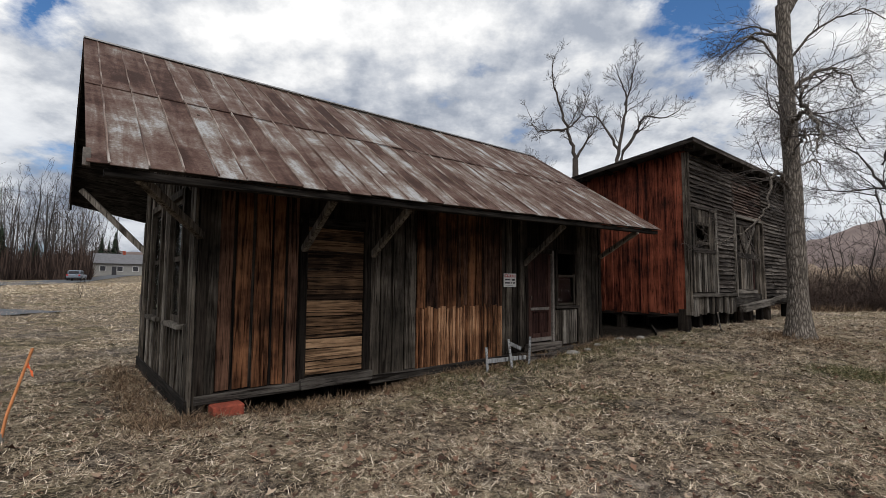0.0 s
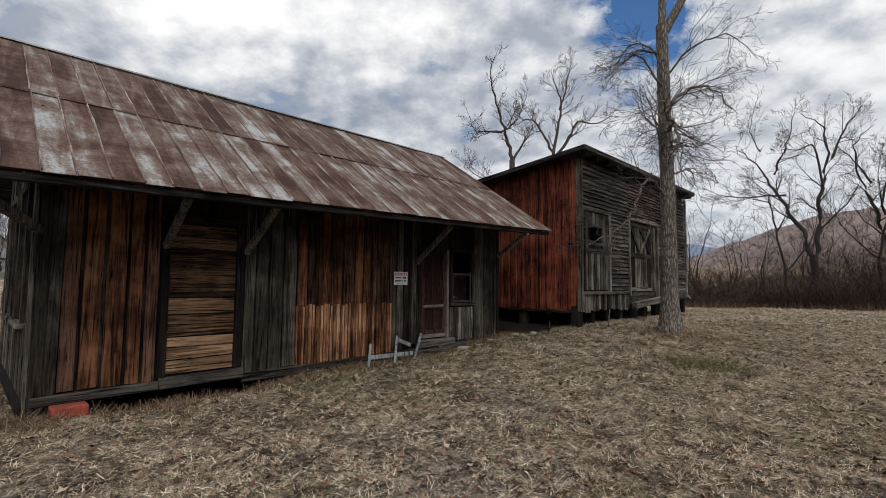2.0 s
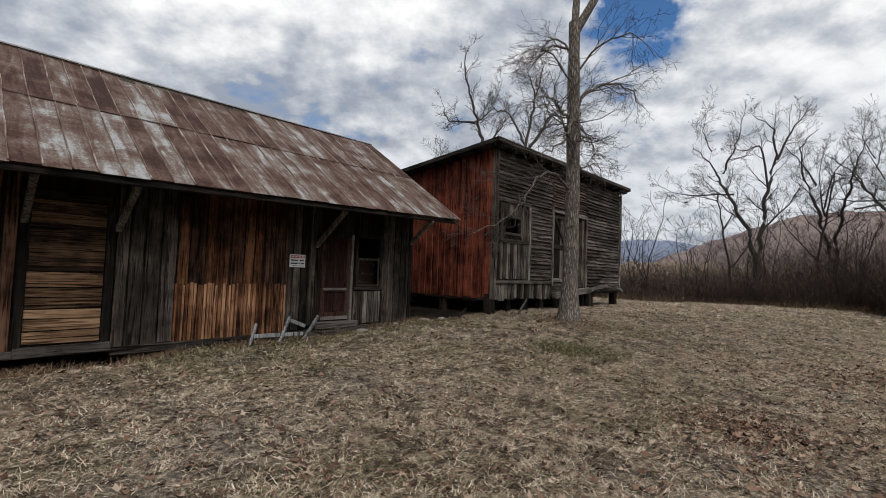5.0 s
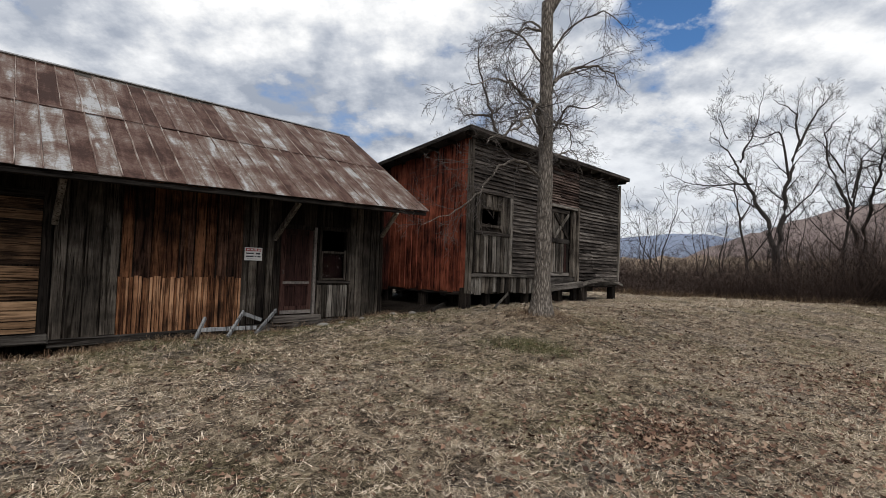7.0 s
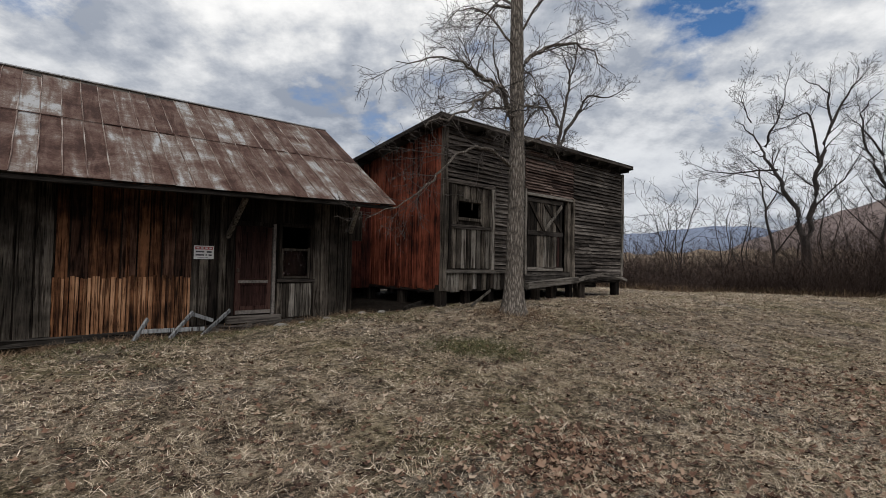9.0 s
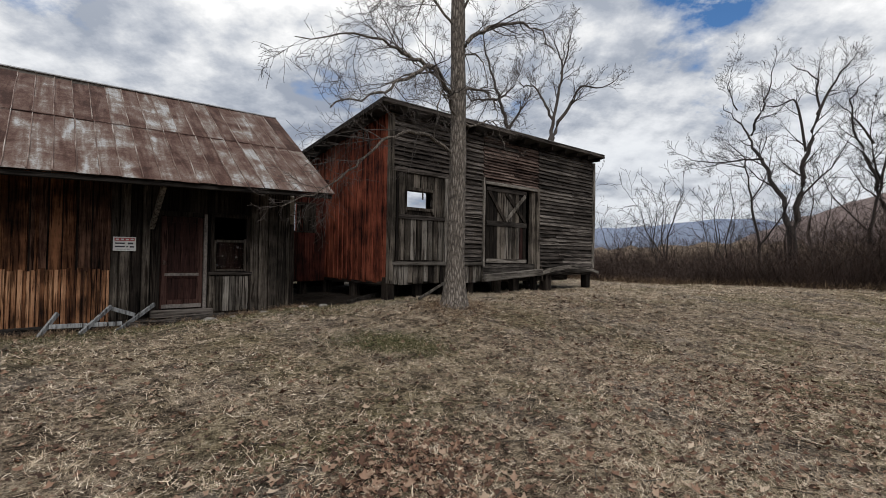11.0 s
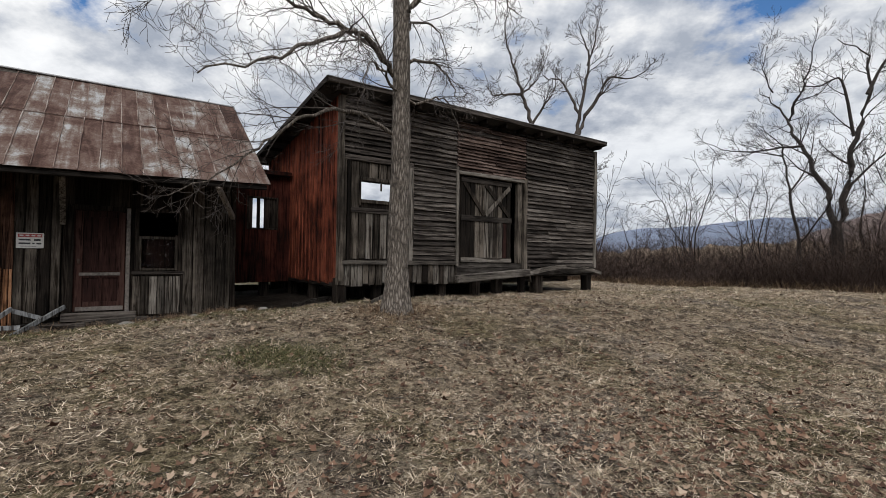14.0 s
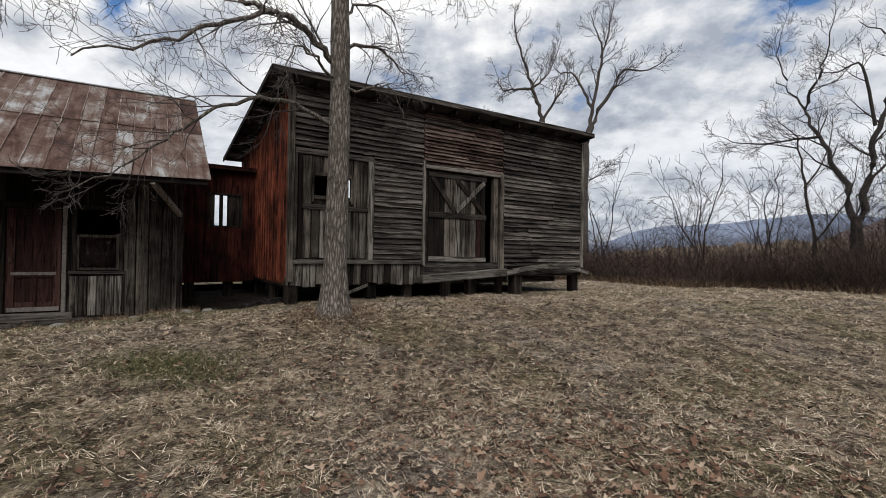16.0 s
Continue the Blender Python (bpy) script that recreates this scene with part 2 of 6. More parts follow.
def ground_look(add, place, rnd):
    a = noise_node(add, place, 0.45, 5, 0.6)
    b = noise_node(add, place, 3.5, 5, 0.62, 0.4)
    c = None
    for turn in (15, 78, 137):
        laid = add("ShaderNodeMapping", Vector=add("ShaderNodeMapping", Vector=place, Rotation=(0, 0, radians(turn))).outputs[0], Scale=(150, 17, 30)).outputs[0]
        strand = noise_node(add, laid, 1.0, 3, 0.6, 1.2)
        c = strand if c is None else math_node(add, "MAXIMUM", c, strand)
    c = math_node(add, "SUBTRACT", math_node(add, "MULTIPLY", c, 1.7), 0.52)
    f = math_node(add, "ADD", math_node(add, "MULTIPLY", c, 0.55), math_node(add, "MULTIPLY", b, 0.45))
    straw = ramp(add, f, [(0.38, (0.03, 0.023, 0.017)), (0.47, (0.18, 0.142, 0.105)), (0.56, (0.42, 0.35, 0.265)), (0.68, (0.62, 0.54, 0.43))])
    green = ramp(add, f, [(0.36, (0.03, 0.027, 0.014)), (0.48, (0.13, 0.115, 0.055)), (0.64, (0.36, 0.31, 0.19))])
    soil = ramp(add, f, [(0.36, (0.036, 0.030, 0.027)), (0.48, (0.17, 0.145, 0.128)), (0.62, (0.42, 0.37, 0.33))])
    col = mixed(add, ramp(add, a, [(0.46, (0, 0, 0)), (0.62, (0.75, 0.75, 0.75))]), straw, green)
    d = noise_node(add, add("ShaderNodeMapping", Vector=place, Location=(11, 4, 0)).outputs[0], 0.6, 5, 0.62)
    col = mixed(add, ramp(add, d, [(0.50, (0, 0, 0)), (0.64, (0.8, 0.8, 0.8))]), col, soil)
    spot = noise_node(add, place, 15.0, 4, 0.65, 0.3)
    col = mixed(add, 1.0, col, ramp(add, spot, [(0.36, (0.34, 0.31, 0.28)), (0.50, (0.95, 0.93, 0.9)), (0.64, (1.25, 1.2, 1.12))]), "MULTIPLY")
    # bare earth where rain can't reach, the sheds' shade put into its dark tone
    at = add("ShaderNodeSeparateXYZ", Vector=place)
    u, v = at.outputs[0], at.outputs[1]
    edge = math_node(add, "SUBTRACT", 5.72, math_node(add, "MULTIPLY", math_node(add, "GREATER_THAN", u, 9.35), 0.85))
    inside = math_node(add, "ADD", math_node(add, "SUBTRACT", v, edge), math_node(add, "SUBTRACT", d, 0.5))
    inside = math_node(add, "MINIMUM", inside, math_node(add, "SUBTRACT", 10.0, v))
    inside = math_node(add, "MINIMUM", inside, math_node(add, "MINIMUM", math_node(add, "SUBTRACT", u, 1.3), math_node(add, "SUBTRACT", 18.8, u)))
    shaded_earth = ramp(add, f, [(0.36, (0.008, 0.0065, 0.005)), (0.48, (0.022, 0.017, 0.0135)), (0.64, (0.055, 0.044, 0.035))])
    col = mixed(add, ramp(add, inside, [(0.0, (0, 0, 0)), (0.3, (1, 1, 1))]), col, shaded_earth)
    return col, math_node(add, "ADD", f, math_node(add, "MULTIPLY", spot, 1.5)), None


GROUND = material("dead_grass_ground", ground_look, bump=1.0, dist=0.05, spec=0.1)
GRASS = island("dead_grass_blades", [(0.15, (0.115, 0.085, 0.064)), (0.35, (0.35, 0.27, 0.192)), (0.52, (0.585, 0.475, 0.355)), (0.66, (0.80, 0.70, 0.57)), (0.76, (0.25, 0.215, 0.13)), (0.90, (0.50, 0.41, 0.31))], clump=9.0)
LEAF = island("dry_leaves", [(0.2, (0.04, 0.023, 0.017)), (0.40, (0.105, 0.058, 0.039)), (0.62, (0.18, 0.108, 0.074)), (0.80, (0.28, 0.205, 0.148)), (0.90, (0.48, 0.40, 0.31))])
STRAW = island("pale_field_straw", [(0.2, (0.30, 0.225, 0.15)), (0.5, (0.52, 0.42, 0.30)), (0.8, (0.70, 0.60, 0.46))])
GREEN = island("short_green_grass", [(0.2, (0.032, 0.036, 0.016)), (0.5, (0.078, 0.08, 0.036)), (0.8, (0.19, 0.165, 0.085))])
WEED = island("dry_brown_weeds", [(0.2, (0.06, 0.038, 0.024)), (0.5, (0.15, 0.098, 0.062)), (0.8, (0.26, 0.19, 0.125))])
THICKET = island("bare_thicket_stems", [(0.2, (0.016, 0.011, 0.0095)), (0.5, (0.036, 0.024, 0.020)), (0.8, (0.075, 0.051, 0.041))])
FARWOOD = island("far_bare_trees", [(0.2, (0.030, 0.027, 0.026)), (0.5, (0.062, 0.055, 0.052)), (0.8, (0.115, 0.102, 0.094))])
CONIFER = island("dark_needles", [(0.2, (0.008, 0.014, 0.009)), (0.5, (0.02, 0.032, 0.02)), (0.8, (0.04, 0.055, 0.035))])


def bark_look(add, place, rnd):
    v = add("ShaderNodeTexVoronoi", Vector=add("ShaderNodeMapping", Vector=mixed(add, 0.06, place, add("ShaderNodeTexNoise", Vector=place, Scale=5.0, Detail=3.0).outputs["Color"]), Scale=(27, 27, 5.0)).outputs[0], Scale=1.0)
    v.feature = "DISTANCE_TO_EDGE"
    n = noise_node(add, place, 16.0, 6, 0.65)
    h = math_node(add, "ADD", math_node(add, "MULTIPLY", v.outputs["Distance"], 1.4), math_node(add, "MULTIPLY", n, 0.5))
    return ramp(add, h, [(0.18, (0.028, 0.024, 0.021)), (0.42, (0.108, 0.092, 0.078)), (0.80, (0.24, 0.212, 0.185))]), h, None


BARK = material("furrowed_grey_brown_bark", bark_look, bump=1.0, dist=0.03, spec=0.15)
TWIG = plain("dark_twigs", (0.055, 0.046, 0.041), 0.9, vary=0.5)
DARKTWIG = plain("dark_far_twigs", (0.027, 0.022, 0.020), 0.9, vary=0.4)
BRICK = plain("red_painted_block", (0.24, 0.055, 0.033), 0.85, vary=0.4, scale=30)
CONCRETE = plain("grey_stone", (0.22, 0.21, 0.195), 0.9, vary=0.3)
SHINGLE = plain("black_felt_roofing", (0.035, 0.034, 0.034), 0.9, vary=0.4)
TIN = plain("galvanised_edge_strip", (0.30, 0.30, 0.31), 0.5, 0.5)
ASPHALT = plain("asphalt", (0.075, 0.078, 0.085), 0.85, scale=3.0)
ORANGE = plain("faded_orange_paint", (0.60, 0.24, 0.10), 0.7, vary=0.2)
RIBBON = plain("orange_ribbon", (0.90, 0.19, 0.07), 0.6, vary=0.1)
WHITE = plain("white_sign_sheet", (0.50, 0.49, 0.48), 0.5, vary=0.12)
INK = plain("dark_sign_print", (0.03, 0.03, 0.035), 0.6)
SIGN_RED = plain("faded_red_sign_print", (0.30, 0.06, 0.06), 0.6)
IRON = plain("rusted_iron", (0.06, 0.04, 0.032), 0.7, 0.5, vary=0.5)
CAR_PAINT = plain("silver_blue_car_paint", (0.16, 0.19, 0.23), 0.35, 0.3, vary=0.05, spec=0.6)
RUBBER = plain("tyre_rubber", (0.02, 0.02, 0.02), 0.8)
CHROME = plain("wheel_metal", (0.4, 0.4, 0.42), 0.35, 0.9, vary=0.1)
LAMP_RED = plain("red_tail_lens", (0.4, 0.02, 0.02), 0.2)
HOUSE_WALL = plain("pale_grey_house_siding", (0.24, 0.235, 0.225), 0.8, vary=0.12)
HOUSE_ROOF = plain("grey_shingle_roof", (0.12, 0.12, 0.13), 0.85)
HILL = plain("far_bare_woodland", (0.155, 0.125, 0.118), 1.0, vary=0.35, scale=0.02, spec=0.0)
# the far ridge's blue is air haze mixed into its base colour
HILL_HAZED = plain("far_haze_blue_ridge", (0.17, 0.20, 0.27), 1.0, vary=0.12, scale=0.006, spec=0.0)
FIELD = plain("far_pale_field", (0.21, 0.165, 0.125), 1.0, vary=0.2, scale=0.05, spec=0.0)
PAINT_PALE = plain("flaking_pale_paint", (0.12, 0.105, 0.095), 0.8, vary=0.6, scale=25)


def glass():
    m = bpy.data.materials.new("dusty_window_glass")
    m.use_nodes = True
    add = nodes_of(m.node_tree)
    rough = ramp(add, noise_node(add, add("ShaderNodeNewGeometry").outputs["Position"], 6.0), [(0.3, (0.05, 0.05, 0.05)), (0.7, (0.3, 0.3, 0.3))])
    b = add("ShaderNodeBsdfPrincipled", **{"Base Color": (0.75, 0.8, 0.8, 1), "Roughness": rough, "Transmission Weight": 1.0, "IOR": 1.08})
    m.node_tree.links.new(b.outputs[0], add("ShaderNodeOutputMaterial").inputs[0])
    return m


GLASS = glass()

# ---- building helpers: u along the sheds' fronts, v into them, z up ----
rng = random.Random(7)


def mesh_of(name, verts, faces, mat, smooth=False):
    me = bpy.data.meshes.new(name)
    me.from_pydata([tuple(v) for v in verts], [], [tuple(f) for f in faces])
    me.materials.append(mat)
    if smooth:
        me.polygons.foreach_set("use_smooth", [True] * len(me.polygons))
    me.update()
    return me


def big_mesh(name, verts, tris, mat):
    me = bpy.data.meshes.new(name)
    verts, tris = np.asarray(verts, np.float32), np.asarray(tris, np.int32)
    me.vertices.add(len(verts))
    me.vertices.foreach_set("co", verts.ravel())
    me.loops.add(tris.size)
    me.loops.foreach_set("vertex_index", tris.ravel())
    me.polygons.add(len(tris))
    me.polygons.foreach_set("loop_start", np.arange(0, tris.size, tris.shape[1], dtype=np.int32))
    me.materials.append(mat)
    me.update(calc_edges=True)
    return me


CUBE_F = [(0, 3, 2, 1), (4, 5, 6, 7), (0, 1, 5, 4), (1, 2, 6, 5), (2, 3, 7, 6), (3, 0, 4, 7)]


def boxes(rows):
    verts, faces = [], []
    for u0, u1, v0, v1, z0, z1 in rows:
        n = len(verts)
        verts += [(u0, v0, z0), (u1, v0, z0), (u1, v1, z0), (u0, v1, z0), (u0, v0, z1), (u1, v0, z1), (u1, v1, z1), (u0, v1, z1)]
        faces += [tuple(n + i for i in f) for f in CUBE_F]
    return verts, faces


def bevelled(rows, width=0.008):
    bm = bmesh.new()
    for u0, u1, v0, v1, z0, z1 in rows:
        m = Matrix.Translation(((u0 + u1) / 2, (v0 + v1) / 2, (z0 + z1) / 2)) @ Matrix.Diagonal((abs(u1 - u0), abs(v1 - v0), abs(z1 - z0), 1))
        bmesh.ops.create_cube(bm, size=1, matrix=m)
    bmesh.ops.bevel(bm, geom=bm.edges[:], offset=width, segments=1, affect="EDGES")
    return bm


def beam_between(a, b, w, h, twist=0.0):
    """A squared timber from a to b."""
    a, b = Vector(a), Vector(b)
    d = b - a
    bm = bmesh.new()
    m = Matrix.Translation((a + b) / 2) @ d.to_track_quat("Z", "Y").to_matrix().to_4x4() @ pose(0, 0, 0, 0, 0, twist) @ Matrix.Diagonal((w, h, d.length, 1))
    bmesh.ops.create_cube(bm, size=1, matrix=m)
    bmesh.ops.bevel(bm, geom=bm.edges[:], offset=min(w, h) * 0.1, segments=1, affect="EDGES")
    return bm


def thing(name, u, v, z, label, category, group="", kind=""):
    e = new(name)
    e.empty_display_size = 0.3
    e.matrix_basis = pose(0, 0, 0, 0, 0, ANGLE) @ Matrix.Translation((u, v, z))
    return tagged(e, label, category, group, kind)


def part(name, shape, mat, parent, label=""):
    """One mesh under a thing (an empty) or under a part; shape: bmesh, mesh or (verts, faces), in u, v, z."""
    if isinstance(shape, bmesh.types.BMesh):
        me = bpy.data.meshes.new(name)
        shape.to_mesh(me)
        shape.free()
        me.materials.append(mat)
    elif isinstance(shape, bpy.types.Mesh):
        me = shape
    else:
        me = mesh_of(name, *shape, mat)
    ob = new(name, me)
    ob.parent = parent
    if parent.type == "EMPTY":
        ob.matrix_parent_inverse = parent.matrix_basis.inverted()
        ob.matrix_basis = R
    return tagged(ob, label)


# unit board: x width, y thickness (front at 0), z length; uneven edges
def board_mesh(seed, mat, n=4):
    r = random.Random(seed)
    verts, faces = [], []
    for i in range(n + 1):
        z = i / n
        l, rr = r.uniform(0.0, 0.05), 1 - r.uniform(0.0, 0.05)
        bow = r.uniform(-0.15, 0.15)
        if i == 0:
            z = r.uniform(-0.004, 0.006)
        verts += [(l, bow + 0.12, z), (l + 0.05, bow, z), (rr - 0.05, bow, z + (r.uniform(-0.006, 0.006) if i == 0 else 0)), (rr, bow + 0.12, z), (rr, 1, z), (l, 1, z)]
    for i in range(n):
        a, b = 6 * i, 6 * i + 6
        faces += [(a + k, a + (k + 1) % 6, b + (k + 1) % 6, b + k) for k in range(6)]
    faces += [(5, 4, 3, 2, 1, 0), tuple(6 * n + k for k in range(6))]
    return mesh_of("board", verts, faces, mat)


# unit clapboard: x length, y thickness with a thin top, z height; a wavy worn lower edge
def clap_mesh(seed, mat, n=6):
    r = random.Random(seed)
    verts, faces = [], []
    for i in range(n + 1):
        x = i / n
        b = r.uniform(-0.07, 0.07)
        o = r.uniform(-0.12, 0.12)
        verts += [(x, o, b), (x, 0.80, 1.0), (x, 1.0, 1.0), (x, 1.0, b)]
    for i in range(n):
        a, b = 4 * i, 4 * i + 4
        faces += [(a + k, a + (k + 1) % 4, b + (k + 1) % 4, b + k)[::-1] for k in range(4)]
    faces += [(0, 1, 2, 3), tuple(4 * n + k for k in (3, 2, 1, 0))]
    return mesh_of("clapboard", verts, faces, mat)


MESHES = {}


def unit(kind, mat):
    key = (kind, mat.name, rng.randrange(5))
    if key not in MESHES:
        MESHES[key] = (board_mesh if kind == "board" else clap_mesh)(hash(key[2]) + 31 * len(kind), mat)
    return MESHES[key]


def board(parent, u0, u1, z0, z1, v, th, mat, name="board", tilt=0.0, label=""):
    """A vertical board whose face is at v."""
    ob = new(name, unit("board", mat))
    ob.parent = parent
    ob.matrix_basis = Matrix.Translation((u0, v, z0)) @ pose(0, 0, 0, rng.uniform(-0.15, 0.15), tilt) @ Matrix.Diagonal((u1 - u0, th, z1 - z0, 1))
    return tagged(ob, label)


def plank(parent, u0, u1, z0, z1, v, th, mat, name="plank", tilt=0.0):
    """A horizontal plank whose face is at v."""
    ob = new(name, unit("board", mat))
    ob.parent = parent
    ob.matrix_basis = Matrix.Translation((u0, v, z1)) @ pose(0, 0, 0, 0, 90 + tilt) @ Matrix.Diagonal((z1 - z0, th, u1 - u0, 1))
    return ob


def side_board(parent, v0, v1, z0, z1, u, th, mat, name="board"):
    """A vertical board on an end wall facing -u, its face at u."""
    ob = new(name, unit("board", mat))
    ob.parent = parent
    ob.matrix_basis = Matrix.Translation((u, v1, z0)) @ pose(0, 0, 0, 0, 0, -90) @ Matrix.Diagonal((v1 - v0, th, z1 - z0, 1))
    return ob


def clap(parent, u0, u1, z0, z1, v, th, mat, tilt=0.0):
    ob = new("clapboard", unit("clap", mat))
    ob.parent = parent
    ob.matrix_basis = Matrix.Translation((u0, v, z0)) @ pose(0, 0, 0, 0, tilt) @ Matrix.Diagonal((u1 - u0, th, z1 - z0, 1))
    return ob


def slab(a0, a1, z0, z1, b0, b1, holes, side=False):
    """A wall with through openings: a along it, b through it; holes (a0, a1, z0, z1)."""
    xs = sorted({a0, a1, *(h[0] for h in holes), *(h[1] for h in holes)})
    zs = sorted({z0, z1, *(h[2] for h in holes), *(h[3] for h in holes)})
    solid = {}
    for i, (p, q) in enumerate(zip(xs, xs[1:])):
        for k, (s, t) in enumerate(zip(zs, zs[1:])):
            solid[i, k] = not any(h[0] <= (p + q) / 2 <= h[1] and h[2] <= (s + t) / 2 <= h[3] for h in holes)
    verts, faces, index = [], [], {}

    def corner(i, k, b):
        if (i, k, b) not in index:
            index[i, k, b] = len(verts)
            verts.append(((b0, b1)[b], xs[i], zs[k]) if side else (xs[i], (b0, b1)[b], zs[k]))
        return index[i, k, b]
    for (i, k), full in solid.items():
        if not full:
            continue
        around = [(i, k), (i + 1, k), (i + 1, k + 1), (i, k + 1)]
        faces.append([corner(*c, 0) for c in around])
        faces.append([corner(*c, 1) for c in reversed(around)])
        for (di, dk), a, b in (((0, -1), 0, 1), ((1, 0), 1, 2), ((0, 1), 2, 3), ((-1, 0), 3, 0)):
            if not solid.get((i + di, k + dk)):
                faces.append([corner(*around[b], 0), corner(*around[a], 0), corner(*around[a], 1), corner(*around[b], 1)])
    return verts, faces


def tubes(lines, sides):
    """Tapered tubes along polylines [(points, radii)]: verts and quads by numpy."""
    verts, quads, base = [], [], 0
    ang = np.arange(sides) * 2 * np.pi / sides
    for pts, rad in lines:
        p = np.asarray(pts, float)
        rad = np.asarray(rad, float)
        d = np.gradient(p, axis=0)
        d /= np.linalg.norm(d, axis=1)[:, None] + 1e-9
        ref = np.where(np.abs(d[:, 2:3]) > 0.9, [[1.0, 0, 0]], [[0, 0, 1.0]])
        a = np.cross(d, ref)
        a /= np.linalg.norm(a, axis=1)[:, None] + 1e-9
        b = np.cross(d, a)
        ring = p[:, None] + rad[:, None, None] * (a[:, None] * np.cos(ang)[None, :, None] + b[:, None] * np.sin(ang)[None, :, None])
        verts.append(ring.reshape(-1, 3))
        n = len(p)
        i = np.arange(n - 1)[:, None] * sides
        k = np.arange(sides)[None]
        k2 = (k + 1) % sides
        q = np.stack([i + k, i + k2, i + sides + k2, i + sides + k], -1).reshape(-1, 4) + base
        quads.append(q)
        base += n * sides
    return np.concatenate(verts), np.concatenate(quads)


def smooth(a, b, x):
    t = np.clip((x - a) / (b - a), 0, 1)
    return t * t * (3 - 2 * t)


CA, SA = math.cos(radians(ANGLE)), math.sin(radians(ANGLE))


def to_uv(x, y):
    return x * CA + y * SA, -x * SA + y * CA


def ground_z(x, y):
    """Height of the ground: nearly level on the walk, a bank up to the sheds, rising field to the left, falling away behind."""
    x, y = np.asarray(x, float), np.asarray(y, float)
    u, v = to_uv(x, y)
    z = 0.06 * smooth(-1, 2, v + 0.25 * np.maximum(u - 11, 0)) + 0.45 * smooth(-1.5, 3.5, v + 0.25 * np.maximum(u - 11, 0)) * smooth(2, 13, u)
    z = z + 0.10 * np.exp(-((x - 6.9) ** 2 + (y - 9.1) ** 2) / 0.5)
    z = z - 0.13 * np.exp(-((v - 6.2) / 1.1) ** 2) * smooth(4, 7, u) * smooth(11.5, 9.5, u)
    z = z - 0.20 * np.exp(-((v - 6.15) / 0.7) ** 2) * smooth(1.65, 2.1, u) * smooth(4.6, 3.4, u)
    far = np.hypot(x, y)
    left = smooth(0.15, -0.35, x / (far + 1e-6))
    z = z + left * 0.022 * np.maximum(far - 22, 0) * smooth(22, 45, far) * (far < 400) + left * 8.3 * (far >= 400)
    z = z - (1 - left) * 3.0 * smooth(30, 90, far)
    z = z + 0.018 * np.sin(2.1 * x + 1.3 * y) * np.sin(1.7 * y - 0.6 * x) + 0.012 * np.sin(5.3 * x + 0.4) * np.sin(4.7 * y + 1.1)
    return z


def gz(x, y):
    return float(ground_z(x, y))


def gz_uv(u, v):
    return gz(u * CA - v * SA, u * SA + v * CA)

# ---- the ground: one sheet to the horizon ----
def make_ground():
    n = 280
    s = np.linspace(-1, 1, n + 1)
    g = 4.0 * np.sinh(7.0 * s)
    xs, ys = np.meshgrid(5.0 + g, 6.0 + g, indexing="ij")
    verts = np.stack([xs, ys, ground_z(xs, ys)], -1).reshape(-1, 3)
    i, j = np.meshgrid(np.arange(n), np.arange(n), indexing="ij")
    a = (i * (n + 1) + j).ravel()
    quads = np.stack([a, a + n + 1, a + n + 2, a + 1], -1)
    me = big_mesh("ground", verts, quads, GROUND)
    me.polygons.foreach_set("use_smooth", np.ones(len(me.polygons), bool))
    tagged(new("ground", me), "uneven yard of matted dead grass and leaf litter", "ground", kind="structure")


make_ground()


# ---- depot: low board shed with a wide-eaved rusted roof ----
FRONT, END, RIGHT, BACK = 5.71, 1.21, 9.33, 9.45
EAVE_V, RIDGE_V, REAR_V = 4.48, 7.82, 10.4
ROOF_L, ROOF_R = 0.15, 9.66


def eave_z(u):
    return 2.43 + 0.0242 * (u - 0.15)


def ridge_z(u):
    return 4.80 + 0.0105 * (u - 0.15) - 0.03 * math.sin(math.pi * min(1, max(0, (u - 0.15) / 9.5)))


def rear_z(u):
    return 2.86 - 0.27 * min(1.4, max(0, u - 0.2))


def roof_point(u, s, lift=0.0):
    """s: 0 at the front eave, 1 at the ridge."""
    return (u, EAVE_V + (RIDGE_V - EAVE_V) * s - 0.55 * lift, eave_z(u) + (ridge_z(u) - eave_z(u)) * s + 0.83 * lift)


def rear_point(u, s, lift=0.0):
    return (u, RIDGE_V + (REAR_V - RIDGE_V) * s + 0.55 * lift, ridge_z(u) + (rear_z(u) - ridge_z(u)) * s + 0.83 * lift)


def under_roof(v, u=3.0):
    """Height of the roof's underside at v."""
    if v < RIDGE_V:
        return roof_point(u, (v - EAVE_V) / (RIDGE_V - EAVE_V))[2] - 0.12
    return rear_point(u, (v - RIDGE_V) / (REAR_V - RIDGE_V))[2] - 0.12


def floor_z(u):
    return 0.17 + 0.012 * (u - 1.2)


depot = thing("depot_building", 1.2, FRONT, 0.05, "long weathered board shed with wide bracketed eaves and rusted metal roof", "building")

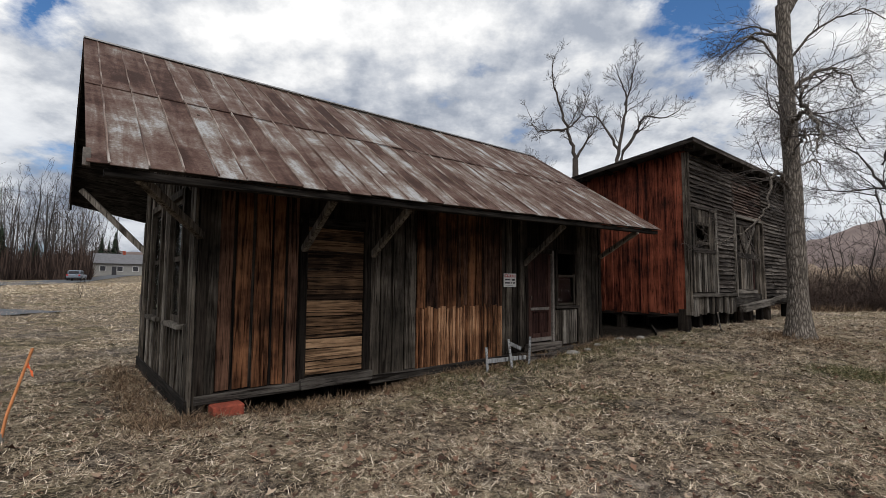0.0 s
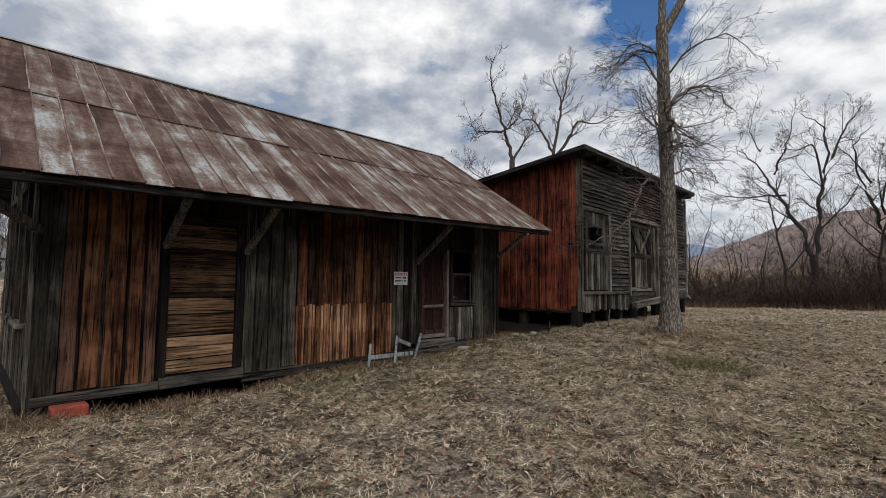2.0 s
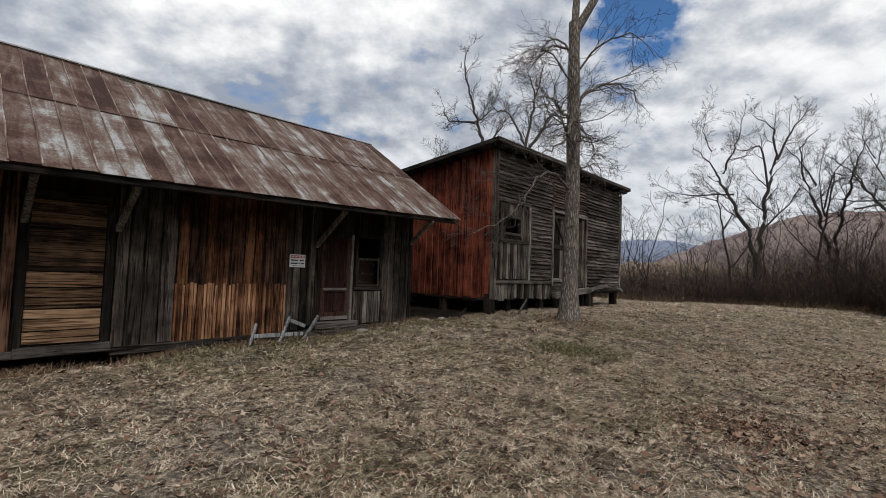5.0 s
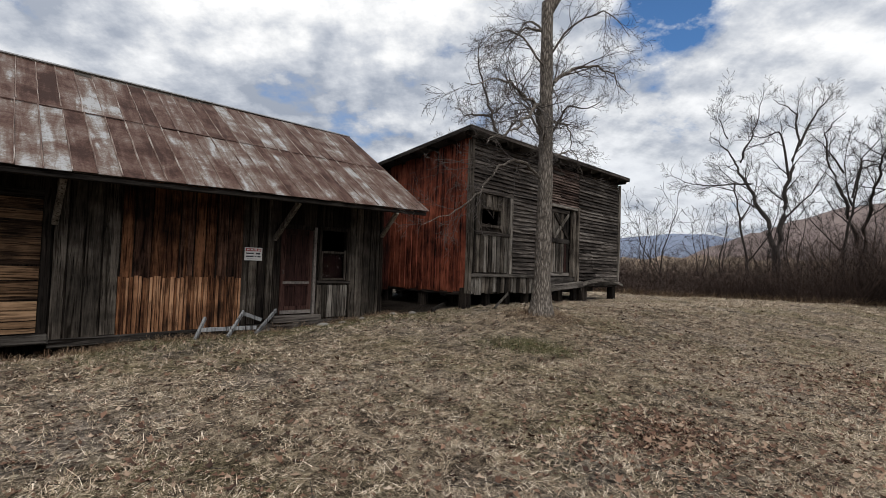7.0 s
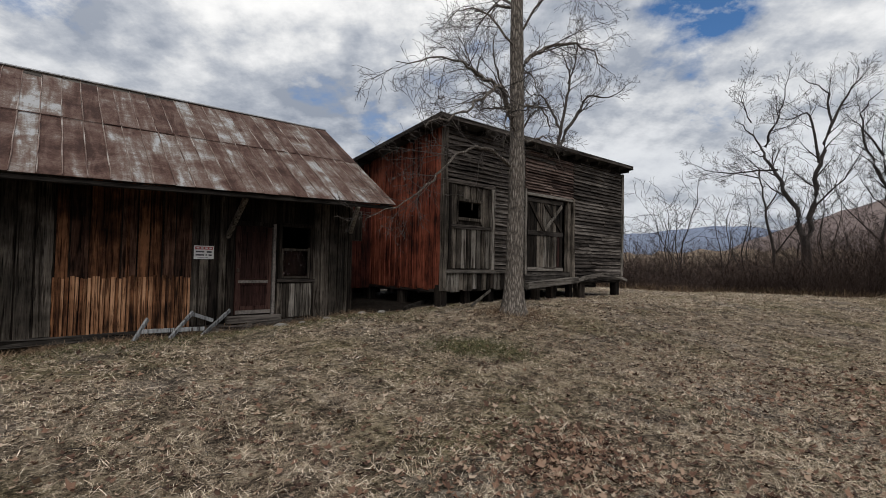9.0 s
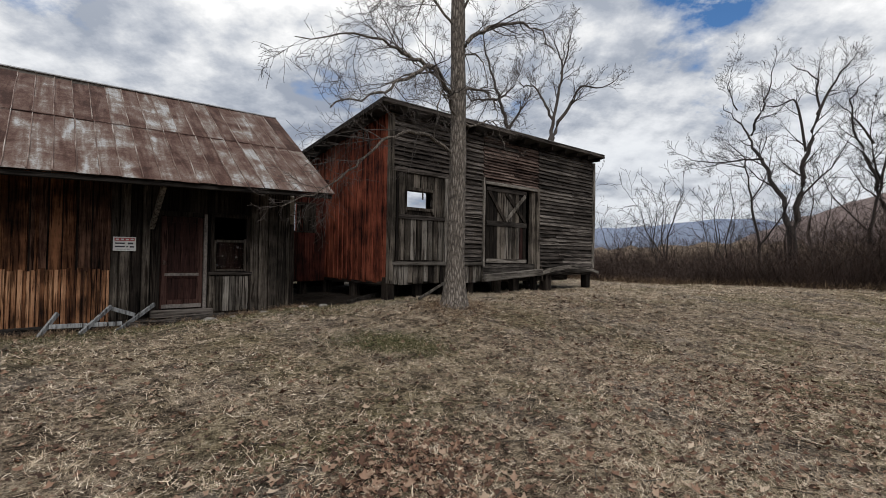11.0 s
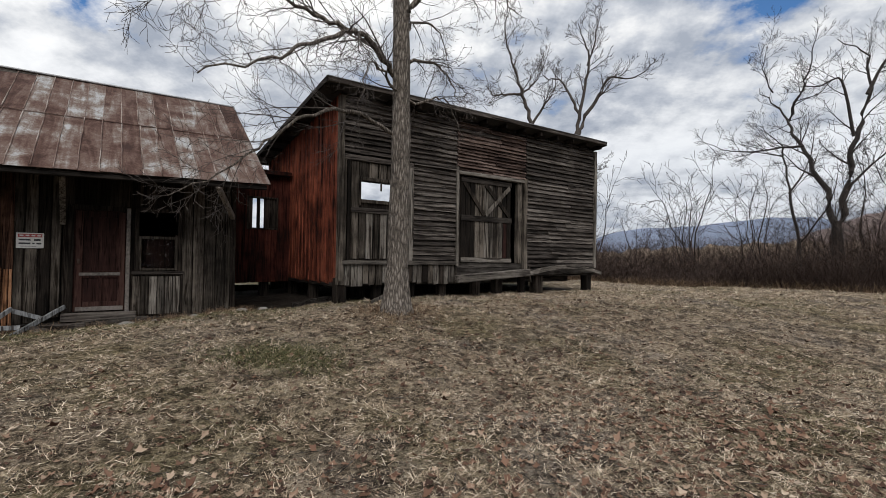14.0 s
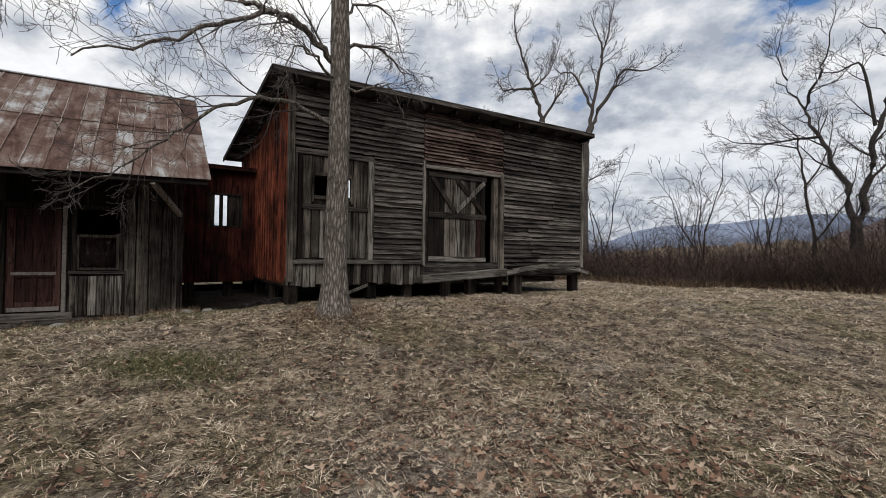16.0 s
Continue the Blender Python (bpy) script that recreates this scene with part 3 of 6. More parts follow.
DOOR = (6.86, 7.58, 0.42, 2.12)
WIN = (7.76, 8.36, 1.10, 2.14)
SHUT = (2.50, 3.32, 0.33, 2.24)
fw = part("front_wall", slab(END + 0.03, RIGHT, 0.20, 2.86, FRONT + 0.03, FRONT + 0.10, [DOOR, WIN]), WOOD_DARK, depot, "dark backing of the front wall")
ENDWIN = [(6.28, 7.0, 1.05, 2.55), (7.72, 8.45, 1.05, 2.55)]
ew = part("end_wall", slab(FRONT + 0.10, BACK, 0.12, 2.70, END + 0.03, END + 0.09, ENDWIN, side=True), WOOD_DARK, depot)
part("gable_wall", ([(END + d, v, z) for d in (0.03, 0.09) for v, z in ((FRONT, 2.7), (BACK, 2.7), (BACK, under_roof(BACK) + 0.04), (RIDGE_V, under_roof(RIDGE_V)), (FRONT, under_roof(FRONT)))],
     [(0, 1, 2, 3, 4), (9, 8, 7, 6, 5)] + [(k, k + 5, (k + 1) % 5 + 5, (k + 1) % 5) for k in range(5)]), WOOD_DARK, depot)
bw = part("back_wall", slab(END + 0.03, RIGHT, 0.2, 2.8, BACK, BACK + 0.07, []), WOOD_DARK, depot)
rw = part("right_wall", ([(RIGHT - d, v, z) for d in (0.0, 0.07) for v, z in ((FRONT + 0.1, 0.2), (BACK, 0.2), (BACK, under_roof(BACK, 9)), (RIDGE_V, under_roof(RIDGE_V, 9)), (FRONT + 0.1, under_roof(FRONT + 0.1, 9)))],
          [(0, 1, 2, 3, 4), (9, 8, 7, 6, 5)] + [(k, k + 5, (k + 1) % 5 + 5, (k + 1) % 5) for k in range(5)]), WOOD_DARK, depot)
part("floor", boxes([(END + 0.1, RIGHT - 0.08, FRONT + 0.1, BACK, 0.22, 0.32)]), WOOD_H_DARK, depot)

# front boards
def boards_row(u0, u1, count, z0, z1, mats, v=FRONT, name="board", gap=0.008, th=0.024):
    edges = [u0 + (u1 - u0) * (i + (rng.uniform(-0.18, 0.18) if 0 < i < count else 0)) / count for i in range(count + 1)]
    for a, b in zip(edges, edges[1:]):
        board(fw, a + gap / 2, b - gap / 2, z0 + rng.uniform(-0.015, 0.02), z1, v + rng.uniform(-0.006, 0.006), th, rng.choice(mats), name, tilt=rng.uniform(-0.12, 0.12))


boards_row(1.44, 1.62, 1, 0.28, 2.80, [WOOD_BROWN], gap=0.03)
boards_row(1.62, 2.24, 3, 0.28, 2.80, [WOOD_ORANGE], gap=0.035)
boards_row(2.24, 2.40, 1, 0.28, 2.80, [WOOD_BROWN], gap=0.03)
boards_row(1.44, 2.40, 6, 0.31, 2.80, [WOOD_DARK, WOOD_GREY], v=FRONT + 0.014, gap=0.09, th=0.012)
boards_row(3.44, 4.26, 4, 0.22, 2.84, [WOOD_GREY], gap=0.02)
boards_row(4.26, 6.10, 9, 0.30, 2.84, [WOOD_BROWN, WOOD_BROWN, WOOD_ORANGE], gap=0.02)
boards_row(6.12, 6.58, 3, 0.28, 2.86, [WOOD_GREY, WOOD_DARK], gap=0.02)
boards_row(6.72, 6.86, 1, 0.30, 2.86, [WOOD_DARK])
boards_row(7.64, 7.76, 1, 1.08, 2.86, [WOOD_DARK])
boards_row(8.42, 9.32, 5, 0.29, 2.88, [WOOD_GREY], gap=0.018)
boards_row(6.86, 7.64, 3, 2.20, 2.86, [WOOD_DARK])
boards_row(7.76, 8.42, 3, 2.22, 2.86, [WOOD_DARK])
# narrow cover slats over the lower half of the tan stretch
u = 4.25
while u < 6.10:
    w = rng.uniform(0.028, 0.062)
    top = 1.13 + rng.uniform(-0.015, 0.03) + (0.015 if u > 5.2 else 0)
    board(fw, u, u + w, 0.20 + 0.012 * (u - 4.2) + rng.uniform(-0.03, 0.03), top, FRONT - 0.022 + rng.uniform(-0.004, 0.004), 0.02, rng.choice([WOOD_TAN, WOOD_TAN, WOOD_ORANGE]), "slat", tilt=rng.uniform(-0.3, 0.3))
    u += w + rng.uniform(0.004, 0.018)
# thin battens above it
for u in (4.29, 4.62, 4.86, 5.16, 5.5, 5.78, 6.08):
    board(fw, u, u + 0.05, 1.12, 2.82, FRONT - 0.02, 0.02, rng.choice([WOOD_BROWN, WOOD_ORANGE]), "batten", tilt=rng.uniform(-0.2, 0.2))
# corner boards, posts, sill
board(fw, 1.22, 1.34, 0.05, 2.72, FRONT - 0.035, 0.05, WOOD_DARK, "corner_post")
board(fw, 1.335, 1.445, 0.22, 2.60, FRONT - 0.03, 0.03, WOOD_GREY, "corner_board")
board(fw, 6.58, 6.70, 0.34, 2.70, FRONT - 0.05, 0.06, WOOD_GREY, "door_post")
board(fw, 9.24, 9.34, 0.26, 2.80, FRONT - 0.02, 0.03, WOOD_DARK, "corner_board")
part("sill_beam", beam_between((1.24, FRONT + 0.0, 0.215), (3.46, FRONT + 0.0, 0.225), 0.10, 0.10), WOOD_H_DARK, depot)
part("sill_beam", beam_between((2.42, FRONT - 0.06, 0.245), (3.44, FRONT - 0.06, 0.26), 0.10, 0.13), WOOD_H_DARK, depot, "dark timber step under the boarded doorway")
part("sill_beam", beam_between((3.44, FRONT + 0.02, 0.17), (9.32, FRONT + 0.02, 0.24), 0.12, 0.12), WOOD_H_DARK, depot)
part("door_step", beam_between((6.72, FRONT - 0.07, 0.345), (7.74, FRONT - 0.07, 0.335), 0.11, 0.14), WOOD_H_GREY, depot, "worn grey timber doorstep")
part("base_rail", beam_between((6.6, FRONT - 0.05, 0.21), (9.1, FRONT - 0.04, 0.25), 0.05, 0.09), WOOD_H_DARK, depot)

# boarded-up doorway
shutter = part("boarded_doorway", boxes([(SHUT[0], SHUT[1], FRONT + 0.012, FRONT + 0.028, SHUT[2], SHUT[3])]), WOOD_DARK, depot, "doorway closed with stacked tan planks")
z = SHUT[2] + 0.01
while z < SHUT[3] - 0.03:
    h = min(rng.choice([0.05, 0.07, 0.10, 0.13, 0.16]) * (1.5 if z > 1.5 else 1.0), SHUT[3] - z)
    plank(shutter, SHUT[0] + 0.005, SHUT[1] - 0.005, z, z + h - rng.uniform(0.004, 0.012), FRONT - 0.014 + rng.uniform(-0.008, 0.006), 0.022, WOOD_H_TAN, tilt=rng.uniform(-0.5, 0.5))
    z += h
for a, b in ((2.405, 2.50), (3.32, 3.43)):
    board(shutter, a, b, 0.30, 2.40, FRONT - 0.04, 0.05, WOOD_DARK, "frame_post")
plank(shutter, 2.40, 3.43, 2.25, 2.36, FRONT - 0.035, 0.04, WOOD_H_DARK, "lintel")

# panelled door behind a torn screen frame
door = part("door", slab(DOOR[0], DOOR[1], DOOR[2], DOOR[3], FRONT + 0.035, FRONT + 0.07, []), DOOR_RED, depot, "dark red-brown panelled door with a pale frame edge")
for a, b, c, d in ((6.88, 6.98, 0.42, 2.1), (7.47, 7.56, 0.42, 2.1), (6.98, 7.47, 0.98, 1.10), (6.98, 7.47, 0.44, 0.58), (6.98, 7.47, 2.0, 2.1), (7.20, 7.25, 0.58, 0.98)):
    part("stile", bevelled([(a, b, FRONT + 0.005, FRONT + 0.034, c, d)], 0.004), DOOR_RED, door)
part("rail_cap", bevelled([(6.94, 7.5, FRONT - 0.004, FRONT + 0.004, 1.02, 1.07)], 0.002), PAINT_PALE, door, "rail with flaking pale paint")
part("bottom_rail", bevelled([(6.9, 7.55, FRONT - 0.012, FRONT + 0.004, 0.43, 0.50)], 0.003), PAINT_PALE, door, "bottom rail with flaking pale paint")
part("door_frame", bevelled([(7.575, 7.635, FRONT - 0.03, FRONT + 0.06, 0.40, 2.18)], 0.006), PAINT_PALE, depot, "pale upright of the door frame")
part("door_frame", bevelled([(6.80, 6.86, FRONT - 0.02, FRONT + 0.06, 0.40, 2.18)], 0.006), WOOD_DARK, depot)
part("door_frame", bevelled([(6.80, 7.635, FRONT - 0.02, FRONT + 0.06, 2.12, 2.20)], 0.006), WOOD_DARK, depot)
part("door_handle", bevelled([(6.91, 6.95, FRONT - 0.03, FRONT + 0.005, 1.22, 1.30)], 0.01), IRON, door, "rusty latch")

# sash window with a panel of boards under it
win = part("window", bevelled([(7.70, 7.76, FRONT - 0.025, FRONT + 0.05, 1.05, 2.2), (8.36, 8.42, FRONT - 0.025, FRONT + 0.05, 1.05, 2.2), (7.70, 8.42, FRONT - 0.025, FRONT + 0.05, 2.14, 2.21)], 0.005), WOOD_DARK, depot, "dark sash window with a broken upper light")
part("sash", bevelled([(7.76, 7.80, FRONT, FRONT + 0.03, 1.10, 1.70), (8.31, 8.36, FRONT - 0.006, FRONT + 0.03, 1.10, 1.74), (7.80, 8.31, FRONT, FRONT + 0.03, 1.66, 1.71), (7.80, 8.31, FRONT, FRONT + 0.03, 1.10, 1.14)], 0.004), WOOD_GREY, win, "greyed lower sash")
part("pane", boxes([(7.80, 8.31, FRONT + 0.012, FRONT + 0.016, 1.14, 1.66)]), GLASS, win)
part("curtain_board", bevelled([(7.80, 8.34, FRONT + 0.09, FRONT + 0.11, 1.1, 1.66)], 0.004), DOOR_RED, win, "brown board behind the glass")
part("window_sill", bevelled([(7.66, 8.46, FRONT - 0.06, FRONT + 0.03, 1.03, 1.085)], 0.008), WOOD_H_GREY, win)
under = part("under_window_panel", boxes([(7.66, 8.44, FRONT + 0.014, FRONT + 0.028, 0.30, 1.03)]), WOOD_DARK, depot, "grey board panel below the window")
for i in range(6):
    board(under, 7.68 + i * 0.123, 7.795 + i * 0.123, 0.33, 1.0, FRONT - 0.012, 0.02, WOOD_SILVER if i not in (0, 1) else WOOD_GREY, tilt=rng.uniform(-0.3, 0.3))
board(under, 8.40, 8.45, 0.30, 1.03, FRONT - 0.03, 0.04, WOOD_DARK, "frame_post")

# gable end facing the field: boards, battens and two tall windows
v = FRONT
while v < BACK - 0.05:
    w = min(rng.uniform(0.17, 0.24), BACK - v)
    spans = [(0.16, under_roof(v + w / 2) + 0.02)]
    for a, b, c, d in ENDWIN:
        if v + w > a and v < b:
            spans = [(0.16, c - 0.05), (d + 0.05, under_roof(v + w / 2) + 0.02)]
    for c, d in spans:
        side_board(ew, v + 0.004, v + w - 0.004, c, d, END, 0.024, rng.choice([WOOD_GREY, WOOD_SILVER, WOOD_SILVER]))
        side_board(ew, v - 0.025, v + 0.03, c, d, END - 0.024, 0.022, rng.choice([WOOD_GREY, WOOD_SILVER]), "batten")
    v += w
side_board(ew, FRONT - 0.03, FRONT + 0.10, 0.02, 2.75, END - 0.03, 0.03, WOOD_GREY, "corner_board")
side_board(ew, BACK - 0.1, BACK + 0.02, 0.1, 2.5, END - 0.03, 0.03, WOOD_GREY, "corner_board")
for a, b, c, d in ENDWIN:
    w = part("window", boxes([(END - 0.05, END + 0.05, a - 0.09, a, c - 0.06, d + 0.08), (END - 0.05, END + 0.05, b, b + 0.09, c - 0.06, d + 0.08), (END - 0.06, END + 0.05, a, b, d, d + 0.09)]), WOOD_GREY, depot, "tall grey-framed window in the gable end")
    part("window_sill", bevelled([(END - 0.09, END + 0.05, a - 0.11, b + 0.11, c - 0.10, c - 0.04)], 0.01), WOOD_SILVER, w)
    part("sash", boxes([(END, END + 0.03, a, a + 0.045, c - 0.04, d), (END, END + 0.03, b - 0.045, b, c - 0.04, d), (END, END + 0.03, a + 0.045, b - 0.045, (c + d) / 2 - 0.03, (c + d) / 2 + 0.03), (END, END + 0.03, a + 0.045, b - 0.045, c - 0.04, c + 0.04), (END, END + 0.03, a + 0.045, b - 0.045, d - 0.05, d)]), WOOD_GREY, w)
    part("pane", boxes([(END + 0.012, END + 0.016, a + 0.045, b - 0.045, c + 0.04, (c + d) / 2 - 0.03)]), GLASS, w)
    part("pane", boxes([(END + 0.012, END + 0.016, a + 0.045, b - 0.045, (c + d) / 2 + 0.03, d - 0.05)]), GLASS, w)
part("skirt_board", beam_between((END - 0.04, FRONT, 0.10), (END - 0.04, BACK, 0.14), 0.03, 0.24), WOOD_V_DARK, depot)

# roof: deck, rafters, fascia, sheets, standing seams
def sheet(points, u0, u1, s0, s1, lift, thick, n=3):
    verts, faces = [], []
    for i in range(n + 1):
        s = s0 + (s1 - s0) * i / n
        for uu, l in ((u0, lift), (u1, lift), (u1, lift - thick), (u0, lift - thick)):
            verts.append(points(uu, s, l))
    for i in range(n):
        a, b = 4 * i, 4 * i + 4
        faces += [(a + k, a + (k + 1) % 4, b + (k + 1) % 4, b + k) for k in range(4)]
    faces += [(3, 2, 1, 0), tuple(4 * n + k for k in range(4))]
    return verts, faces


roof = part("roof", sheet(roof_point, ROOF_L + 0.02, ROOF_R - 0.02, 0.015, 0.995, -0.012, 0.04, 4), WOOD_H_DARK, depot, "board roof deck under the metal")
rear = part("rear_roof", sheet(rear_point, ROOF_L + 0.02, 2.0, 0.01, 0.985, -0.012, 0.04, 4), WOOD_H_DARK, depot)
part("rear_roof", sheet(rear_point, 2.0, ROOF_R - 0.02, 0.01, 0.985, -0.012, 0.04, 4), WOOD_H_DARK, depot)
part("rear_sheet", sheet(rear_point, ROOF_L, 2.0, 0.0, 1.0, 0.0, 0.006, 4), RUST, depot, "rusted sheet on the rear slope")
part("rear_sheet", sheet(rear_point, 2.0, ROOF_R, 0.0, 1.0, 0.0, 0.006, 4), RUST, depot, "rusted sheet on the rear slope")
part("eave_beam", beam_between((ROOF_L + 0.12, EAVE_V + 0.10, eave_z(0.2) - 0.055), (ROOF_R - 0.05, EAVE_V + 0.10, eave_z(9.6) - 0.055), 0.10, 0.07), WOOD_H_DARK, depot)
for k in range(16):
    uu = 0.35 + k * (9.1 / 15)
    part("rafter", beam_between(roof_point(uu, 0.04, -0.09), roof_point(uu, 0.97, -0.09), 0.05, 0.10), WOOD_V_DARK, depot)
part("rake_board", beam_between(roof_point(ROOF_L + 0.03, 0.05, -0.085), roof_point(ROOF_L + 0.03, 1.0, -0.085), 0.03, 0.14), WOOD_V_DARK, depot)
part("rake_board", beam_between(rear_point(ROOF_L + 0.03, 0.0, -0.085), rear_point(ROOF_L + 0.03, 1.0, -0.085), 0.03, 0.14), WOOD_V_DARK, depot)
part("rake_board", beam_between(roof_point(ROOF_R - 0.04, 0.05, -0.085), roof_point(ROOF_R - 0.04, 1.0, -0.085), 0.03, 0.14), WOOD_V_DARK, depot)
part("ridge_cap", beam_between((ROOF_L, RIDGE_V, ridge_z(0.15) + 0.01), (ROOF_R, RIDGE_V, ridge_z(9.6) + 0.01), 0.09, 0.025), TIN, depot, "grey metal ridge cap")


def crooked_seam(u, s0, s1, n=7):
    """A folded standing seam, bent and dented along its length."""
    verts, faces = [], []
    for i in range(n + 1):
        k = s0 + (s1 - s0) * i / n
        w, h, o = rng.uniform(0.006, 0.011), rng.uniform(0.016, 0.028), rng.uniform(-0.006, 0.006)
        verts += [roof_point(u + o - w, k, 0.0), roof_point(u + o - 0.6 * w, k, h), roof_point(u + o + 0.6 * w, k, h), roof_point(u + o + w, k, 0.0)]
    for i in range(n):
        a, b = 4 * i, 4 * i + 4
        faces += [(a + k, a + (k + 1) % 4, b + (k + 1) % 4, b + k) for k in range(4)]
    return verts, faces + [(3, 2, 1, 0), tuple(4 * n + k for k in range(4))]


PITCH = 0.2655
EDGES = [ROOF_L] + [0.30 + PITCH * k for k in range(35)] + [ROOF_R]
for c, (a, b) in enumerate(zip(EDGES, EDGES[1:])):
    mid = 0.505 + rng.uniform(-0.012, 0.012)
    for s0, s1, l in ((0.0 + rng.uniform(-0.004, 0.004), mid + 0.02, 0.0), (mid, 1.0, 0.008)):
        part("roof_sheet", sheet(roof_point, a + 0.002, b - 0.002, s0, s1, l + rng.uniform(0, 0.003), 0.006), RUST, roof)
    if c:
        for s0, s1 in ((0.002, mid), (mid + 0.008, 0.998)):
            j = rng.uniform(-0.012, 0.012)
            part("seam", crooked_seam(a + j, s0, s1), SEAM, roof)
part("lap_joint", sheet(roof_point, ROOF_L + 0.01, ROOF_R - 0.01, 0.499, 0.504, 0.0125, 0.009, 1), RUST, roof)
part("flashing", boxes([(ROOF_L - 0.02, ROOF_L + 0.03, EAVE_V + 0.05, EAVE_V + 0.10, eave_z(0.2) - 0.02, eave_z(0.2) + 0.12)]), PAINT_PALE, depot, "bent pale flashing strip")
# diagonal eave brackets
for top, bot in (((0.50, 4.60, 2.39), (1.24, 5.66, 2.02)), ((2.41, 4.80, 2.46), (2.44, 5.68, 1.93)), ((3.44, 4.78, 2.46), (3.45, 5.68, 1.90)), ((6.75, 4.80, 2.53), (6.72, 5.68, 1.88)), ((8.81, 4.56, 2.56), (9.28, 5.68, 2.12)), ((0.30, 9.9, 3.05), (1.22, 9.4, 2.00))):
    part("eave_bracket", beam_between(top, bot, 0.075, 0.085), WOOD_WORN, depot)
# piers in near-black wood, the void's shade put into their colour
for uu in (1.9, 3.2, 4.6, 6.0, 7.5, 9.0):
    zz = gz_uv(uu, FRONT + 0.7)
    part("pier", bevelled([(uu - 0.15, uu + 0.15, FRONT + 0.55, FRONT + 0.85, zz - 0.15, 0.22)], 0.02), WOOD_DARK, depot)


# ---- freight house: tall shed on piers with a single-slope roof ----
F2, L2, R2, B2 = 4.51, 10.96, 18.93, 9.6
TOP2 = 4.60
freight = thing("freight_shed", L2, F2, 0.4, "tall shed on piers with grey clapboard front and red end", "building")
W2 = (11.40, 12.18, 2.56, 2.92)
D2 = (13.95, 15.92, 1.28, 3.34)
HOLE2 = (13.6, 16.0, 3.2, 3.85)
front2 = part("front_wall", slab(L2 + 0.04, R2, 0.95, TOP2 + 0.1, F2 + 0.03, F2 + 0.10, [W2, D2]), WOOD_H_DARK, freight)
end2 = part("red_end_wall", slab(F2 + 0.10, B2, 0.88, 4.0, L2 + 0.03, L2 + 0.09, [], side=True), WOOD_RED, freight, "end wall of faded red vertical boards and battens")
part("back_wall", slab(L2 + 0.1, R2 - 0.1, 0.95, 3.98, B2, B2 + 0.07, [HOLE2]), WOOD_H_DARK, freight)
part("far_end_wall", slab(F2 + 0.10, B2, 0.95, 4.1, R2 - 0.08, R2, [], side=True), WOOD_H_GREY, freight)
part("floor", boxes([(L2 + 0.1, R2 - 0.1, F2 + 0.11, B2, 0.95, 1.12)]), WOOD_H_DARK, freight)


def roof2(v, u=12.0):
    return 4.73 + 0.0085 * (u - 10.6) - 0.116 * (v - 4.18)


for uu in (L2 + 0.03, R2 - 0.08):
    part("gable_strip", ([(uu + d, v, z) for d in (0.0, 0.06) for v, z in ((F2 + 0.1, 4.0), (B2, 4.0), (B2, roof2(B2) - 0.06), (F2 + 0.1, roof2(F2) - 0.08))],
         [(3, 2, 1, 0), (4, 5, 6, 7)] + [(k, (k + 1) % 4, (k + 1) % 4 + 4, k + 4) for k in range(4)]), WOOD_RED if uu < 12 else WOOD_H_GREY, freight)


def roof2_slab(u0, u1, v0, v1, lift, thick):
    p = [(u, v, roof2(v, u) + l) for l in (lift - thick, lift) for u, v in ((u0, v0), (u1, v0), (u1, v1), (u0, v1))]
    return p, CUBE_F


part("roof", roof2_slab(10.56, 18.98, 4.18, 9.9, 0.0, 0.06), SHINGLE, freight, "black felted single-slope roof")
part("fascia", roof2_slab(10.56, 18.98, 4.15, 4.178, 0.005, 0.085), WOOD_H_GREY, freight, "grey fascia board")
part("drip_edge", roof2_slab(10.54, 19.0, 4.135, 4.2, 0.014, 0.008), TIN, freight)
part("rake_board", roof2_slab(10.53, 10.558, 4.15, 9.92, 0.006, 0.10), WOOD_V_DARK, freight)
part("rake_board", roof2_slab(18.982, 19.01, 4.15, 9.92, 0.006, 0.10), WOOD_V_DARK, freight)
for k in range(9):
    vv = 4.3 + k * 0.66
    part("lookout", boxes([(10.58, 10.95, vv, vv + 0.06, roof2(vv, 10.7) - 0.14, roof2(vv, 10.7) - 0.07)]), WOOD_DARK, freight)
for k in range(14):
    uu = 10.75 + k * 0.62
    part("rafter_tail", boxes([(uu, uu + 0.05, 4.22, 4.50, roof2(4.4, uu) - 0.17, roof2(4.4, uu) - 0.07)]), WOOD_DARK, freight)

# clapboards
def claps(u0, u1, z0, z1, mat_list, step=0.108, wild=0.25):
    z = z0
    while z < z1 - 0.02:
        h = min(step * rng.uniform(0.92, 1.08), z1 - z)
        cuts = [u0] + ([u0 + (u1 - u0) * rng.uniform(0.3, 0.7)] if u1 - u0 > 1.6 else []) + [u1]
        for a, b in zip(cuts, cuts[1:]):
            clap(front2, a + 0.002, b - 0.002, z, z + h + 0.006, F2 - 0.042 + rng.uniform(-0.010, 0.010), rng.uniform(0.06, 0.082), rng.choice(mat_list), tilt=rng.uniform(-wild, wild))
        z += h


claps(11.04, 13.83, 3.46, 4.58, [WOOD_H_GREY], wild=0.5)
claps(12.66, 13.80, 1.25, 3.46, [WOOD_H_GREY], wild=0.9)
claps(13.85, 16.06, 3.44, 4.14, [WOOD_H_RED], step=0.075, wild=0.15)
claps(13.85, 16.06, 4.14, 4.58, [WOOD_H_GREY, WOOD_H_RED], wild=0.2)
claps(16.08, 18.86, 1.20, 4.62, [WOOD_H_GREY], wild=0.42)
board(front2, 10.94, 11.04, 0.92, 4.55, F2 - 0.06, 0.06, WOOD_GREY, "corner_board")
